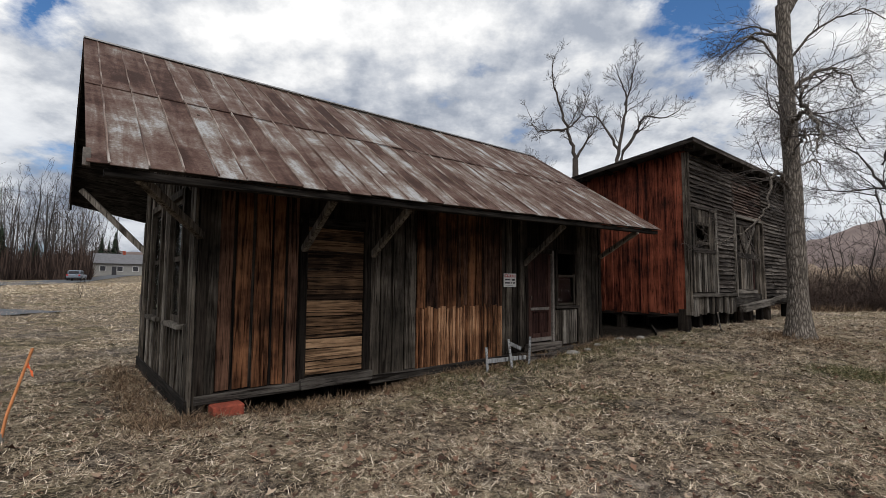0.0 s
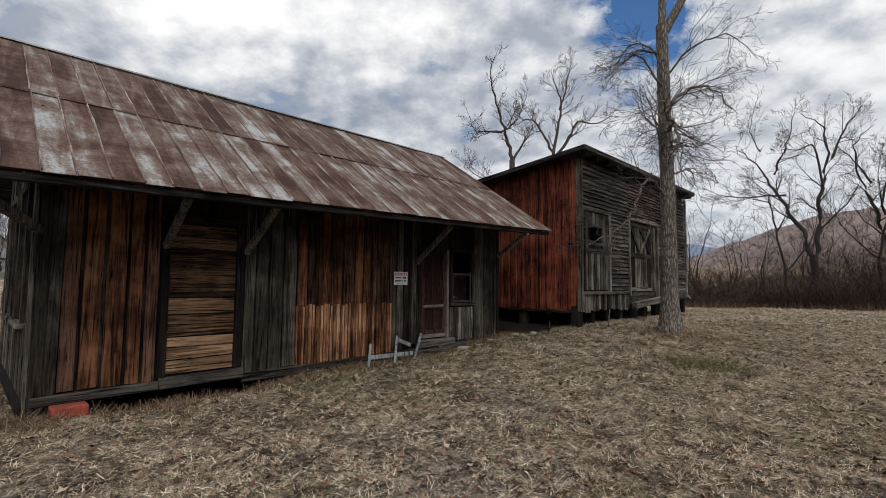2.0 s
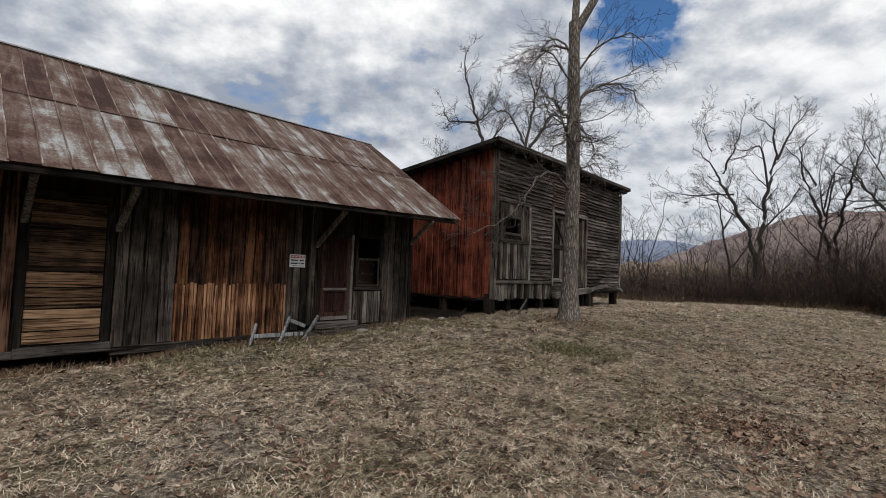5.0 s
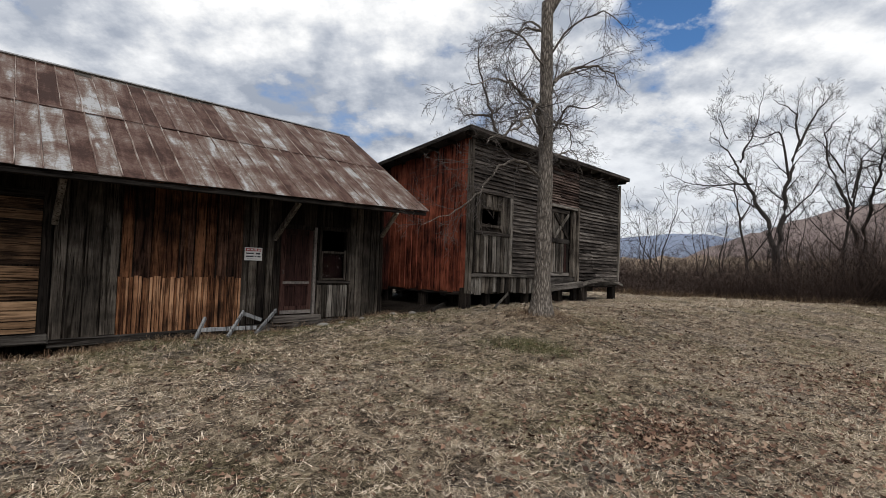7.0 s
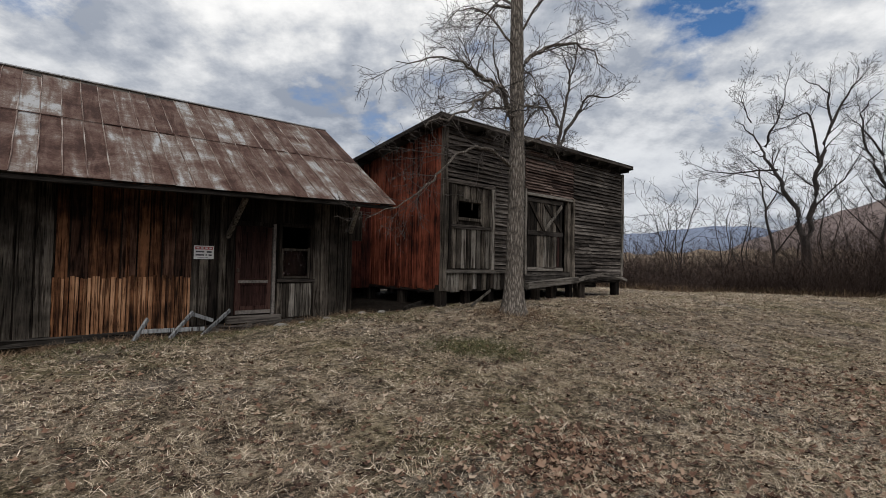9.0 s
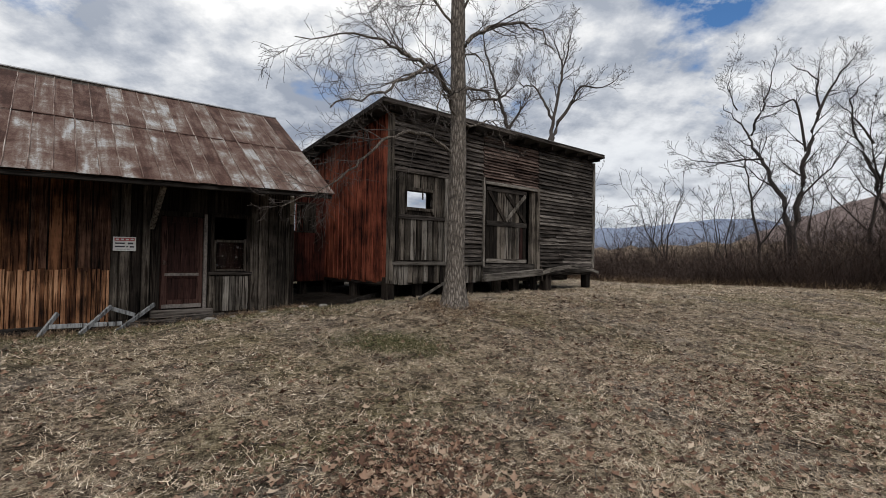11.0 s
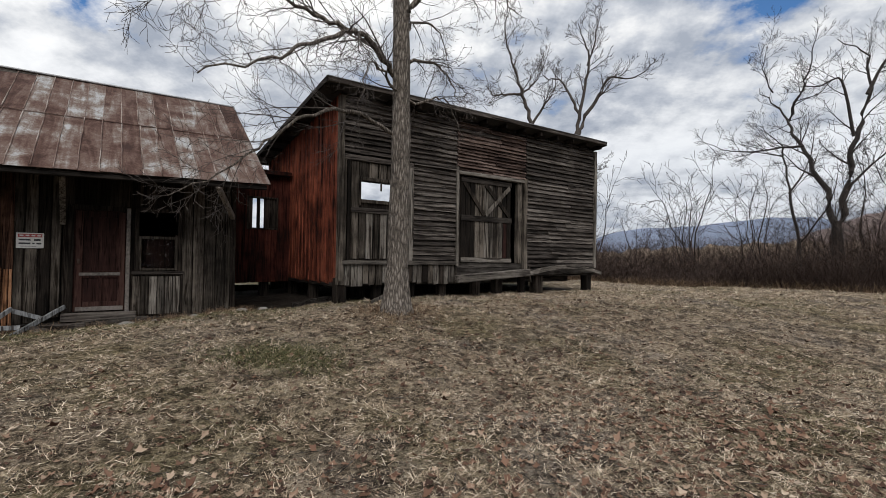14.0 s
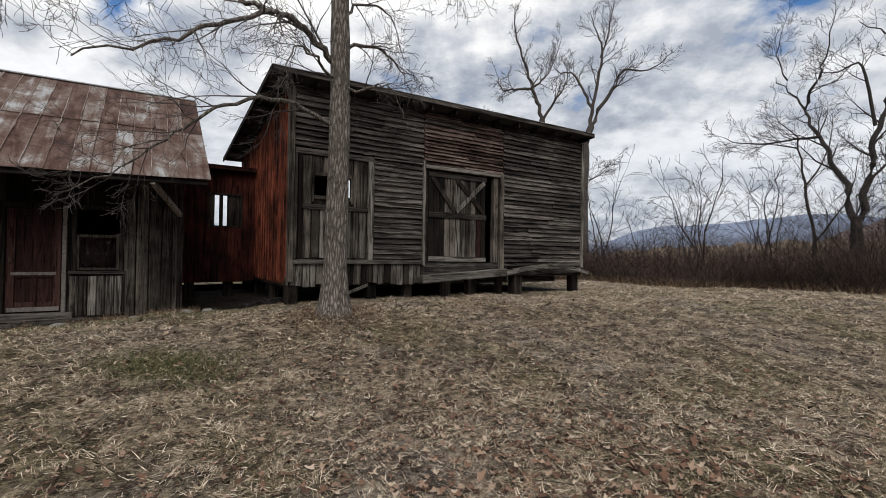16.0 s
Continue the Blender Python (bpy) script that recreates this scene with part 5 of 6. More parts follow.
big_b = limbed_tree(9, 9.6, [(0.46, [(-0.1, -0.8), (0.12, 9.0), (0.55, 12.7)]),
                             (0.27, [(0.5, 12.4), (0.67, 14.3), (1.19, 17.1), (1.4, 19.0), (0.9, 20.6), (0.47, 22.3)]),
                             (0.14, [(1.3, 18.4), (1.9, 20.4), (2.5, 23.3)]),
                             (0.20, [(0.67, 14.2), (-0.18, 16.2), (-1.12, 17.8), (-2.31, 18.2), (-2.9, 19.8)]),
                             (0.28, [(0.5, 12.4), (1.88, 15.3), (2.55, 16.1), (3.2, 17.4), (5.16, 17.3), (7.25, 18.8)]),
                             (0.10, [(0.1, 8.0), (0.9, 8.3), (1.71, 8.9), (2.8, 10.3)])],
                    "tall bare tree with crooked spreading crown", FAR, (TWIG, TWIG), 3.9, (12, 6, 3), 0.011, 0.3, 0.14)
big_b.matrix_basis = pose(16.8, 45.9, -0.1) @ Matrix.Diagonal((1.07, 1.07, 1.07, 1))
HEDGE = "bare trees in the thicket"
LOW_FORK = "dark bare tree forking low above a brown thicket"
mid_a = limbed_tree(14, 35.1, [(0.27, [(0.0, -0.3), (0.03, 1.5), (-0.02, 3.06)]),
                               (0.19, [(-0.02, 2.85), (-0.35, 4.4), (-1.05, 6.28), (-1.59, 7.53), (-2.16, 8.82), (-3.15, 10.3)]),
                               (0.10, [(-1.55, 7.4), (-1.2, 8.3), (-0.87, 9.2), (-0.6, 11.0)]),
                               (0.05, [(-2.1, 8.7), (-2.5, 10.0), (-2.2, 11.6)]),
                               (0.085, [(-1.05, 6.25), (-2.15, 6.3), (-3.77, 6.5), (-5.1, 7.3)]),
                               (0.20, [(0.0, 2.85), (0.39, 4.98), (0.55, 6.47), (0.94, 8.1), (0.94, 10.2), (0.1, 11.2)]),
                               (0.09, [(0.5, 6.4), (0.15, 8.6), (-0.52, 8.5), (-1.2, 8.6)]),
                               (0.10, [(0.9, 8.0), (1.6, 9.6), (2.4, 10.8)]),
                               (0.08, [(0.3, 4.4), (1.3, 5.6), (2.2, 7.2)])],
                    LOW_FORK, HEDGE, (DARKTWIG, DARKTWIG), 3.0, (12, 6, 3), 0.005, 0.4, 0.14)
mid_a.matrix_basis = pose(22.5, 21.3, 0.0)
mid_b = limbed_tree(23, 35.1, [(0.12, [(0.1, -0.3), (0.0, 1.2), (0.0, 2.4)]),
                               (0.095, [(0.0, 2.3), (-0.37, 4.5), (-0.65, 6.4), (-1.6, 7.6)]),
                               (0.06, [(-0.35, 4.3), (0.3, 5.6), (0.5, 7.4)]),
                               (0.05, [(-0.55, 5.9), (-1.5, 6.2), (-2.6, 6.0)]),
                               (0.06, [(0.0, 2.2), (0.9, 3.6), (1.4, 5.4)])],
                    LOW_FORK, HEDGE, (DARKTWIG, DARKTWIG), 2.3, (11, 6, 3), 0.005, 0.4, 0.14)
mid_b.matrix_basis = pose(21.5, 22.0, 0.0)
for x, y, turn, size, src in ((27.5, 21.6, 150, 0.85, mid_a), (29.5, 19.5, 100, 1.25, mid_b), (32.5, 21.0, 10, 1.0, mid_a), (31.0, 15.5, 220, 1.2, mid_b), (35.0, 17.0, 70, 0.95, mid_a), (33.0, 11.5, 120, 0.8, mid_a), (25.4, 20.6, 200, 1.1, mid_b), (37.0, 24.0, 200, 1.1, mid_a)):
    stand_copy(src, x, y, turn, size)
sap = spread_tree(31, "sapling", 4.0, 0.7, 0.05, 3, "thin bare sapling among brown brush", lean=0.4, kids=(7, 4, 3), last=3, group="saplings in the thicket", mats=(DARKTWIG, DARKTWIG))
stand(sap, 17.6, 23.6, 0, 1.0)
srnd = random.Random(77)
for x, y in ((16.2, 26.5), (18.9, 25.5), (19.8, 21.4), (21.4, 25.8), (23.6, 23.0), (14.9, 29.0), (26.4, 24.5), (28.6, 21.0), (30.2, 17.8), (15.5, 33.0), (20.6, 30.0), (22.8, 22.2), (24.6, 22.0), (26.0, 21.6), (29.2, 18.6), (31.5, 18.6), (27.0, 20.0), (33.5, 14.0), (30.5, 22.5), (34.0, 19.0), (21.2, 23.2)):
    stand_copy(sap, x, y, srnd.uniform(0, 360), srnd.uniform(0.7, 1.7))
stand_copy(sap, *at_bearing(-37.7, 40), 60, 0.42)
# slim trees far beyond the right of the shed
for x, y, s in ((23.5, 43.0, 1.35), (25.0, 44.0, 1.5), (33.0, 48.0, 1.4), (38.0, 47.0, 1.7)):
    stand_copy(sap, x, y, srnd.uniform(0, 360), s, 0.2)


# ---- brush, far woods, hills ----
def thicket():
    r = np.random.RandomState(3)
    n = 33000
    az = np.radians(r.uniform(8, 100, n))
    dist = 20.5 + 13 * r.rand(n) ** 1.5 + 1.2 * np.sin(az * 9) + 0.7 * np.sin(az * 23)
    x, y = 6 + dist * np.sin(az), 2 + dist * np.cos(az)
    h = (0.6 + 2.5 * r.rand(n) ** 1.4) * (0.85 + 0.35 * np.sin(az * 14 + 1) * np.sin(dist * 0.9)) * (0.72 + 0.62 * smooth(0.5, 0.95, az)) * (0.6 + 0.5 * smooth(20, 24, dist))
    lean = r.normal(0, 0.5, (n, 2))
    base = np.stack([x, y, ground_z(x, y) - 0.05], -1)
    tip = base + np.stack([lean[:, 0] * h, lean[:, 1] * h, h], -1)
    mid = (base + tip) / 2 + np.concatenate([r.normal(0, 0.16, (n, 2)) * h[:, None], np.zeros((n, 1))], 1)
    rad = (0.004 + 0.009 * r.rand(n) ** 2)[:, None]
    a = r.rand(n) * 6.28
    ring = lambda c, rr: [c + rr * np.stack([np.cos(a + k * 2.094), np.sin(a + k * 2.094), np.zeros(n)], -1) for k in range(3)]
    verts = np.stack(ring(base, rad) + ring(mid, rad * 0.75) + [tip], 1)
    t = np.array([(0, 1, 4), (0, 4, 3), (1, 2, 5), (1, 5, 4), (2, 0, 3), (2, 3, 5), (3, 4, 6), (4, 5, 6), (5, 3, 6)])
    # side shoots
    m = 5
    sv = []
    for k in range(m):
        f = r.uniform(0.0, 0.9, n)[:, None]
        s0 = mid * (1 - f) + tip * f
        s1 = s0 + np.stack([r.normal(0, 0.25, n) * h, r.normal(0, 0.25, n) * h, 0.3 * h * r.rand(n)], -1)
        w = np.stack([np.cos(a + k), np.sin(a + k), np.zeros(n)], -1) * 0.006
        sv.append(np.stack([s0 - w, s0 + w, s1], 1))
    verts = np.concatenate([verts] + sv, 1)
    t = np.concatenate([t, [(7 + 3 * k, 8 + 3 * k, 9 + 3 * k) for k in range(m)]])
    tris = (np.arange(n)[:, None, None] * verts.shape[1] + t[None]).reshape(-1, 3)
    tagged(new("thicket", big_mesh("thicket", verts.reshape(-1, 3), tris, THICKET)), "dense bare brown brush along the field edge", "brush", kind="stuff")


thicket()


def far_woods():
    r = random.Random(12)
    lines = [[], [], [], []]
    for k in range(105):
        az = radians(r.uniform(-58, -33.5) if k % 3 == 0 else r.uniform(-46, -36.5))
        dist = r.uniform(108, 150)
        if az > radians(-37.5):
            dist = r.uniform(150, 230)
        x, y = dist * math.sin(az), dist * math.cos(az)
        h = r.uniform(11, 20)
        grow(r, (x, y, gz(x, y) - 0.3), (r.gauss(0, 0.05), r.gauss(0, 0.05), 1), h, 0.06 + 0.011 * h * r.uniform(0.6, 1.2), 0, 2, lines, 0.06, 0.12, (11, 5), 0.75, 0.36)
    v1, q1 = tubes(lines[0], 4)
    thin = [(p, [max(0.022, w * 0.7) for w in rr]) for l in lines[1:] for p, rr in l]
    v2, q2 = tubes(thin, 3)
    tagged(new("far_woods", big_mesh("far_woods", np.concatenate([v1, v2]), np.concatenate([q1, q2 + len(v1)]), FARWOOD)), "grey leafless woods across the road", "woods", kind="stuff")
    rr = np.random.RandomState(4)
    n = 26000
    az = np.radians(rr.uniform(-80, -33, n))
    dist = np.where(az > math.radians(-37), rr.uniform(200, 230, n), 98 + 24 * rr.rand(n)) + 2 * np.sin(az * 60)
    x, y = dist * np.sin(az), dist * np.cos(az)
    h = 1.5 + 5.5 * rr.rand(n) ** 2.0
    b = np.stack([x, y, ground_z(x, y)], -1)
    w = np.stack([0.04 + 0.06 * rr.rand(n), 0.04 * np.ones(n), np.zeros(n)], -1)
    tip = b + np.stack([rr.normal(0, 0.5, n), rr.normal(0, 0.5, n), h], -1)
    verts = np.stack([b - w, b + w, tip], 1).reshape(-1, 3)
    tagged(new("roadside_brush", big_mesh("roadside_brush", verts, np.arange(3 * n).reshape(-1, 3), THICKET)), "reddish brown brush below the far woods", "brush", kind="stuff")


far_woods()


def conifer(x, y, h, seed):
    r = random.Random(seed)
    e = new("conifer")
    e.matrix_basis = pose(x, y, gz(x, y) - 0.2)
    tagged(e, "dark green conifer beside the distant house", "tree", "conifers by the road")
    ob = new("trunk", big_mesh("trunk", *tubes([([(0, 0, 0), (0, 0, h * 0.5), (0, 0, h * 0.97)], [h * 0.02, h * 0.012, 0.02])], 6), BARK))
    ob.parent = e
    verts, tris = [], []
    for k in range(900):
        t = 0.1 + 0.9 * r.random() ** 1.2
        a = r.random() * 6.283
        reach = h * 0.22 * (1.04 - t) * r.uniform(0.45, 1.1)
        z = h * t
        c, s = math.cos(a), math.sin(a)
        w = 0.10 * h * (1.1 - t) * 0.35
        n = len(verts)
        verts += [(0.15 * reach * c, 0.15 * reach * s, z + 0.03 * h), (reach * c - w * s, reach * s + w * c, z - 0.12 * reach), (reach * 1.15 * c, reach * 1.15 * s, z - 0.25 * reach), (reach * c + w * s, reach * s - w * c, z - 0.12 * reach)]
        tris += [(n, n + 1, n + 2), (n, n + 2, n + 3)]
    ob = new("crown", big_mesh("crown", verts, tris, CONIFER))
    ob.parent = e


def at(az, dist):
    return dist * math.sin(radians(az)), dist * math.cos(radians(az))


for az, dist, h, s in ((-36.3, 160, 11.5, 1), (-35.2, 163, 12.5, 2), (-35.7, 168, 10.0, 3), (-43.6, 105, 9.0, 4), (-44.6, 100, 11.0, 5), (-41.2, 112, 7.0, 6), (-46.5, 100, 12, 7)):
    conifer(*at(az, dist), h, s)


def hill(name, az0, az1, dist, peaks, mat, label, depth=260.0, foot=-6.0):
    """A far ridge, a solid bank of land: peaks (azimuth, height, width)."""
    n, m = 90, 6
    verts, faces = [], []
    for i in range(n + 1):
        az = az0 + (az1 - az0) * i / n
        h = sum(b * math.exp(-((az - a) / w) ** 2) for a, b, w in peaks) + 1.2 * math.sin(az * 1.7) + 0.7 * math.sin(az * 4.1 + 1) + 0.4 * math.sin(az * 11)
        for j in range(m + 1):
            t = j / m
            x, y = at(az, dist + depth * t)
            verts.append((x, y, foot + (h - foot) * math.sin(math.pi * t) ** 0.8 if 0 < t < 1 else foot))
    for i in range(n):
        for j in range(m):
            a = i * (m + 1) + j
            faces.append((a, a + 1, a + m + 2, a + m + 1))
    tagged(new(name, mesh_of(name, verts, faces, mat, True)), label, "hill", kind="structure")


hill("backdrop", 5, 95, 1500, [(24, 80, 9), (34, 82, 8), (16, 55, 6), (60, 120, 20)], HILL_HAZED, "wooded ridge on the horizon, haze painted in its blue")
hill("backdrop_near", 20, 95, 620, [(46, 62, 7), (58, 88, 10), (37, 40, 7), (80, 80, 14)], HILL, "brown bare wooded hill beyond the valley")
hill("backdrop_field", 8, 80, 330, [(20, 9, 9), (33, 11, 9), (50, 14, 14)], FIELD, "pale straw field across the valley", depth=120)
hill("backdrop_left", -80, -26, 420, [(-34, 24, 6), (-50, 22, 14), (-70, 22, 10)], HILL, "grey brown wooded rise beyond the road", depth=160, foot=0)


# ---- road, car and house across the field ----
def ribbon(name, rows, width, mat, label, lift):
    verts, faces = [], []
    pts = curve_points([(x, y, 0) for x, y in rows], 8)
    for i, p in enumerate(pts):
        q = pts[min(i + 1, len(pts) - 1)] - pts[max(i - 1, 0)]
        q = q / np.linalg.norm(q)
        for s in (-0.5, -0.25, 0.0, 0.25, 0.5):
            x, y = p[0] - q[1] * s * width, p[1] + q[0] * s * width
            verts.append((x, y, gz(x, y) + lift))
    for i in range(len(pts) - 1):
        a = i * 5
        faces += [(a + k, a + k + 1, a + k + 6, a + k + 5) for k in range(4)]
    return tagged(new(name, mesh_of(name, verts, faces, mat, True)), label, "road", kind="structure")


ribbon("road", [at(-90, 60), at(-62, 58), at(-48, 64), at(-41, 78), at(-37, 105), at(-34, 150), at(-32, 200)], 6.5, ASPHALT, "grey asphalt country road beyond the field", 0.08)
ribbon("gravel_drive", [at(-75, 24), at(-58, 26), at(-47, 28), at(-41.5, 30)], 5.0, ASPHALT, "dark gravel pull-off in the field", 0.05)


def car(x, y, turn):
    e = new("car")
    e.matrix_basis = pose(x, y, gz(x, y) + 0.08, 0, 0, turn)
    tagged(e, "silver-blue station wagon on the road", "car")

    def add_part(name, rows, mat, width=0.05, parent=None):
        bm = bevelled(rows, width)
        me = bpy.data.meshes.new(name)
        bm.to_mesh(me)
        bm.free()
        me.materials.append(mat)
        ob = new(name, me)
        ob.parent = parent or e
        return ob
    add_part("body", [(-2.3, 2.3, -0.9, 0.9, 0.35, 0.95)], CAR_PAINT, 0.12)
    add_part("cabin", [(-2.1, 0.8, -0.78, 0.78, 0.9, 1.55)], CAR_PAINT, 0.16)
    for s in (-1, 1):
        add_part("side_window", [(-1.9, 0.55, s * 0.79 - 0.01, s * 0.79 + 0.01, 1.02, 1.42)], INK, 0.004)
        add_part("tail_light", [(-2.33, -2.27, s * 0.72 - 0.12, s * 0.72 + 0.12, 0.7, 0.9)], LAMP_RED, 0.01)
        for xx in (-1.45, 1.4):
            bm = bmesh.new()
            bmesh.ops.create_cone(bm, segments=20, radius1=0.34, radius2=0.34, depth=0.22, cap_ends=True, matrix=pose(xx, s * 0.82, 0.34, 90))
            me = bpy.data.meshes.new("wheel")
            bm.to_mesh(me)
            bm.free()
            me.materials.append(RUBBER)
            w = new("wheel", me)
            w.parent = e
            add_part("rim", [(xx - 0.17, xx + 0.17, s * 0.935 - 0.01, s * 0.935 + 0.01, 0.17, 0.51)], CHROME, 0.008, w)
    add_part("rear_window", [(-2.12, -2.08, -0.6, 0.6, 1.05, 1.42)], INK, 0.004)
    add_part("windscreen", [(0.78, 0.82, -0.65, 0.65, 1.0, 1.42)], INK, 0.004)


car(*at(-38.1, 92), 118)


def house(x, y, turn):
    e = new("house")
    e.matrix_basis = pose(x, y, gz(x, y), 0, 0, turn)
    tagged(e, "low pale house with grey roof behind trees", "house")

    def child(name, shape, mat, parent=None):
        ob = new(name, mesh_of(name, *shape, mat))
        ob.parent = parent or e
        return ob
    wall = child("wall", boxes([(-7, 7, -4, 4, -0.3, 3.0)]), HOUSE_WALL)
    child("roof", ([(-7.5, -4.6, 2.9), (7.5, -4.6, 2.9), (7.5, 4.6, 2.9), (-7.5, 4.6, 2.9), (-7.5, 0, 5.6), (7.5, 0, 5.6)], [(0, 1, 5, 4), (2, 3, 4, 5), (0, 4, 3), (1, 2, 5), (3, 2, 1, 0)]), HOUSE_ROOF)
    child("chimney", boxes([(2, 2.7, -0.3, 0.4, 4.6, 6.4)]), BRICK)
    for xx in (-5, -2.4, 1.2, 4.6):
        w = child("window", boxes([(xx - 0.7, xx + 0.7, -4.08, -4.0, 0.9, 2.3)]), WHITE)
        child("pane", boxes([(xx - 0.58, xx + 0.58, -4.1, -4.082, 1.02, 2.18)]), INK, w)
    child("door", boxes([(-0.5, 0.5, -4.09, -4.0, 0, 2.1)]), INK)


house(*at(-35.3, 150), 40)


# ---- clutter against the sheds ----
def loose(name, rows, u, v, label, category, mat=WOOD_SILVER, piece="slat", w=0.035, h=0.06):
    e = thing(name, u, v, gz_uv(u, v), label, category)
    for a, b in rows:
        part(piece, beam_between(a, b, w, h), mat, e)
    return e


loose("broken_wooden_frame", [((5.22, 5.15, 0.12), (5.46, 5.42, 0.47)), ((5.34, 5.30, 0.285), (6.28, 5.30, 0.265)), ((5.72, 5.10, 0.16), (6.15, 5.56, 0.53)), ((6.15, 5.58, 0.495), (6.49, 5.58, 0.36)), ((6.2, 5.15, 0.16), (6.78, 5.6, 0.53))], 5.7, 5.4, "collapsed frame of silvered slats leaning on the shed", "debris", WOOD_PALE, "slat", 0.038, 0.065)
loose("loose_board", [((6.25, 5.30, gz_uv(6.25, 5.3) + 0.03), (7.05, 5.22, gz_uv(7.05, 5.2) + 0.035))], 6.6, 5.26, "weathered loose board lying in the grass", "board", WOOD_H_GREY, "plank", 0.03, 0.13)
loose("loose_board", [((7.0, 5.36, gz_uv(7.0, 5.36) + 0.06), (7.9, 5.46, gz_uv(7.9, 5.46) + 0.05))], 7.4, 5.4, "weathered loose board lying in the grass", "board", WOOD_H_DARK, "plank", 0.03, 0.12)
loose("leaning_plank", [((11.45, 4.05, gz_uv(11.45, 4.05) + 0.02), (12.55, 4.5, 0.82))], 11.7, 4.1, "thin grey plank leaning against the shed's base", "board", WOOD_SILVER, "plank", 0.025, 0.06)
loose("fallen_plank", [((10.2, 4.9, gz_uv(10.2, 4.9) + 0.03), (11.4, 5.6, gz_uv(11.4, 5.6) + 0.05))], 10.8, 5.2, "dark plank lying under the shed", "board", WOOD_H_DARK, "plank", 0.03, 0.12)
block = thing("red_block", 1.58, 5.58, gz_uv(1.58, 5.58), "red painted masonry block under the shed corner", "block")
zb = gz_uv(1.58, 5.58)
part("block_body", bevelled([(1.40, 1.72, 5.48, 5.72, zb - 0.04, zb + 0.115)], 0.012), BRICK, block)


def stone(u, v, size, seed):
    r = random.Random(seed)
    bm = bmesh.new()
    bmesh.ops.create_icosphere(bm, subdivisions=2, radius=size)
    for q in bm.verts:
        q.co *= 1 + 0.25 * noise.noise(q.co * (1.4 / size) + Vector((seed, 0, 0)))
        q.co.z *= 0.45
    me = bpy.data.meshes.new("flat_stone")
    bm.to_mesh(me)
    bm.free()
    me.materials.append(CONCRETE)
    ob = new("flat_stone", me)
    ob.matrix_basis = R @ pose(u, v, gz_uv(u, v) + size * 0.12, 0, 0, r.uniform(0, 360))
    tagged(ob, "flat grey stone half sunk in the grass", "stone", "stones along the shed")


for k, (u, v, s) in enumerate(((6.5, 5.38, 0.14), (6.95, 5.3, 0.10), (7.6, 5.25, 0.13), (8.0, 5.2, 0.08), (9.4, 5.3, 0.12), (9.7, 5.0, 0.09), (8.6, 5.35, 0.08))):
    stone(u, v, s, k)

# warning sign: red header and lines of print too worn to read
sign = thing("wall_sign", 6.325, FRONT - 0.03, 1.58, "small white metal warning sign with red header nailed to boards", "sign")
plate = part("plate", bevelled([(6.16, 6.49, FRONT - 0.034, FRONT - 0.028, 1.46, 1.70)], 0.002), WHITE, sign)
part("header_band", boxes([(6.18, 6.47, FRONT - 0.0375, FRONT - 0.0345, 1.632, 1.683)]), SIGN_RED, sign, "faded red header band")
for a, b, c, d in ((6.19, 6.33, 1.578, 1.602), (6.37, 6.45, 1.574, 1.606), (6.19, 6.33, 1.520, 1.546), (6.35, 6.38, 1.522, 1.544), (6.40, 6.46, 1.520, 1.546), (6.21, 6.40, 1.486, 1.492)):
    part("print_bar", boxes([(a, b, FRONT - 0.037, FRONT - 0.0345, c, d)]), INK, sign)
for a in (6.20, 6.27, 6.34, 6.41):
    part("print_bar", boxes([(a, a + 0.045, FRONT - 0.0395, FRONT - 0.038, 1.648, 1.668)]), WHITE, sign)

# orange survey stake with a ribbon
sx, sy = -3.98, 4.3
stake = new("survey_stake")
stake.matrix_basis = pose(sx, sy, gz(sx, sy))
tagged(stake, "leaning orange survey stake with fluttering ribbon", "stake")
for nm, me, mat in (("shaft", big_mesh("shaft", *tubes([([(0, 0, -0.1), (0.06, 0.0, 0.25), (0.25, 0.0, 0.84)], [0.014, 0.013, 0.012])], 7), ORANGE), ORANGE),):
    ob = new(nm, me)
    ob.parent = stake
rib = [(0.20 + 0.012 * i + 0.012 * math.sin(i), 0.006 * math.sin(2.1 * i) + dy, 0.72 - 0.014 * i + dz) for i in range(7) for dy, dz in ((0.0, 0.0), (0.01, -0.055))]
ob = new("ribbon", mesh_of("ribbon", rib, [(2 * i, 2 * i + 1, 2 * i + 3, 2 * i + 2) for i in range(6)], RIBBON))
ob.parent = stake
stub = bmesh.new()
bmesh.ops.create_cone(stub, segments=12, radius1=0.04, radius2=0.035, depth=0.12, cap_ends=True, matrix=pose(0.0, 0.0, 0.03, 8, 4))
me = bpy.data.meshes.new("stub")
stub.to_mesh(me)
stub.free()
me.materials.append(CONCRETE)
ob = new("stub", me)
ob.parent = stake
# pale tag on the gable wall's far corner
part("meter_tag", bevelled([(END - 0.05, END - 0.03, BACK - 0.06, BACK + 0.0, 1.0, 1.3)], 0.004), PAINT_PALE, depot, "pale strip on the corner")

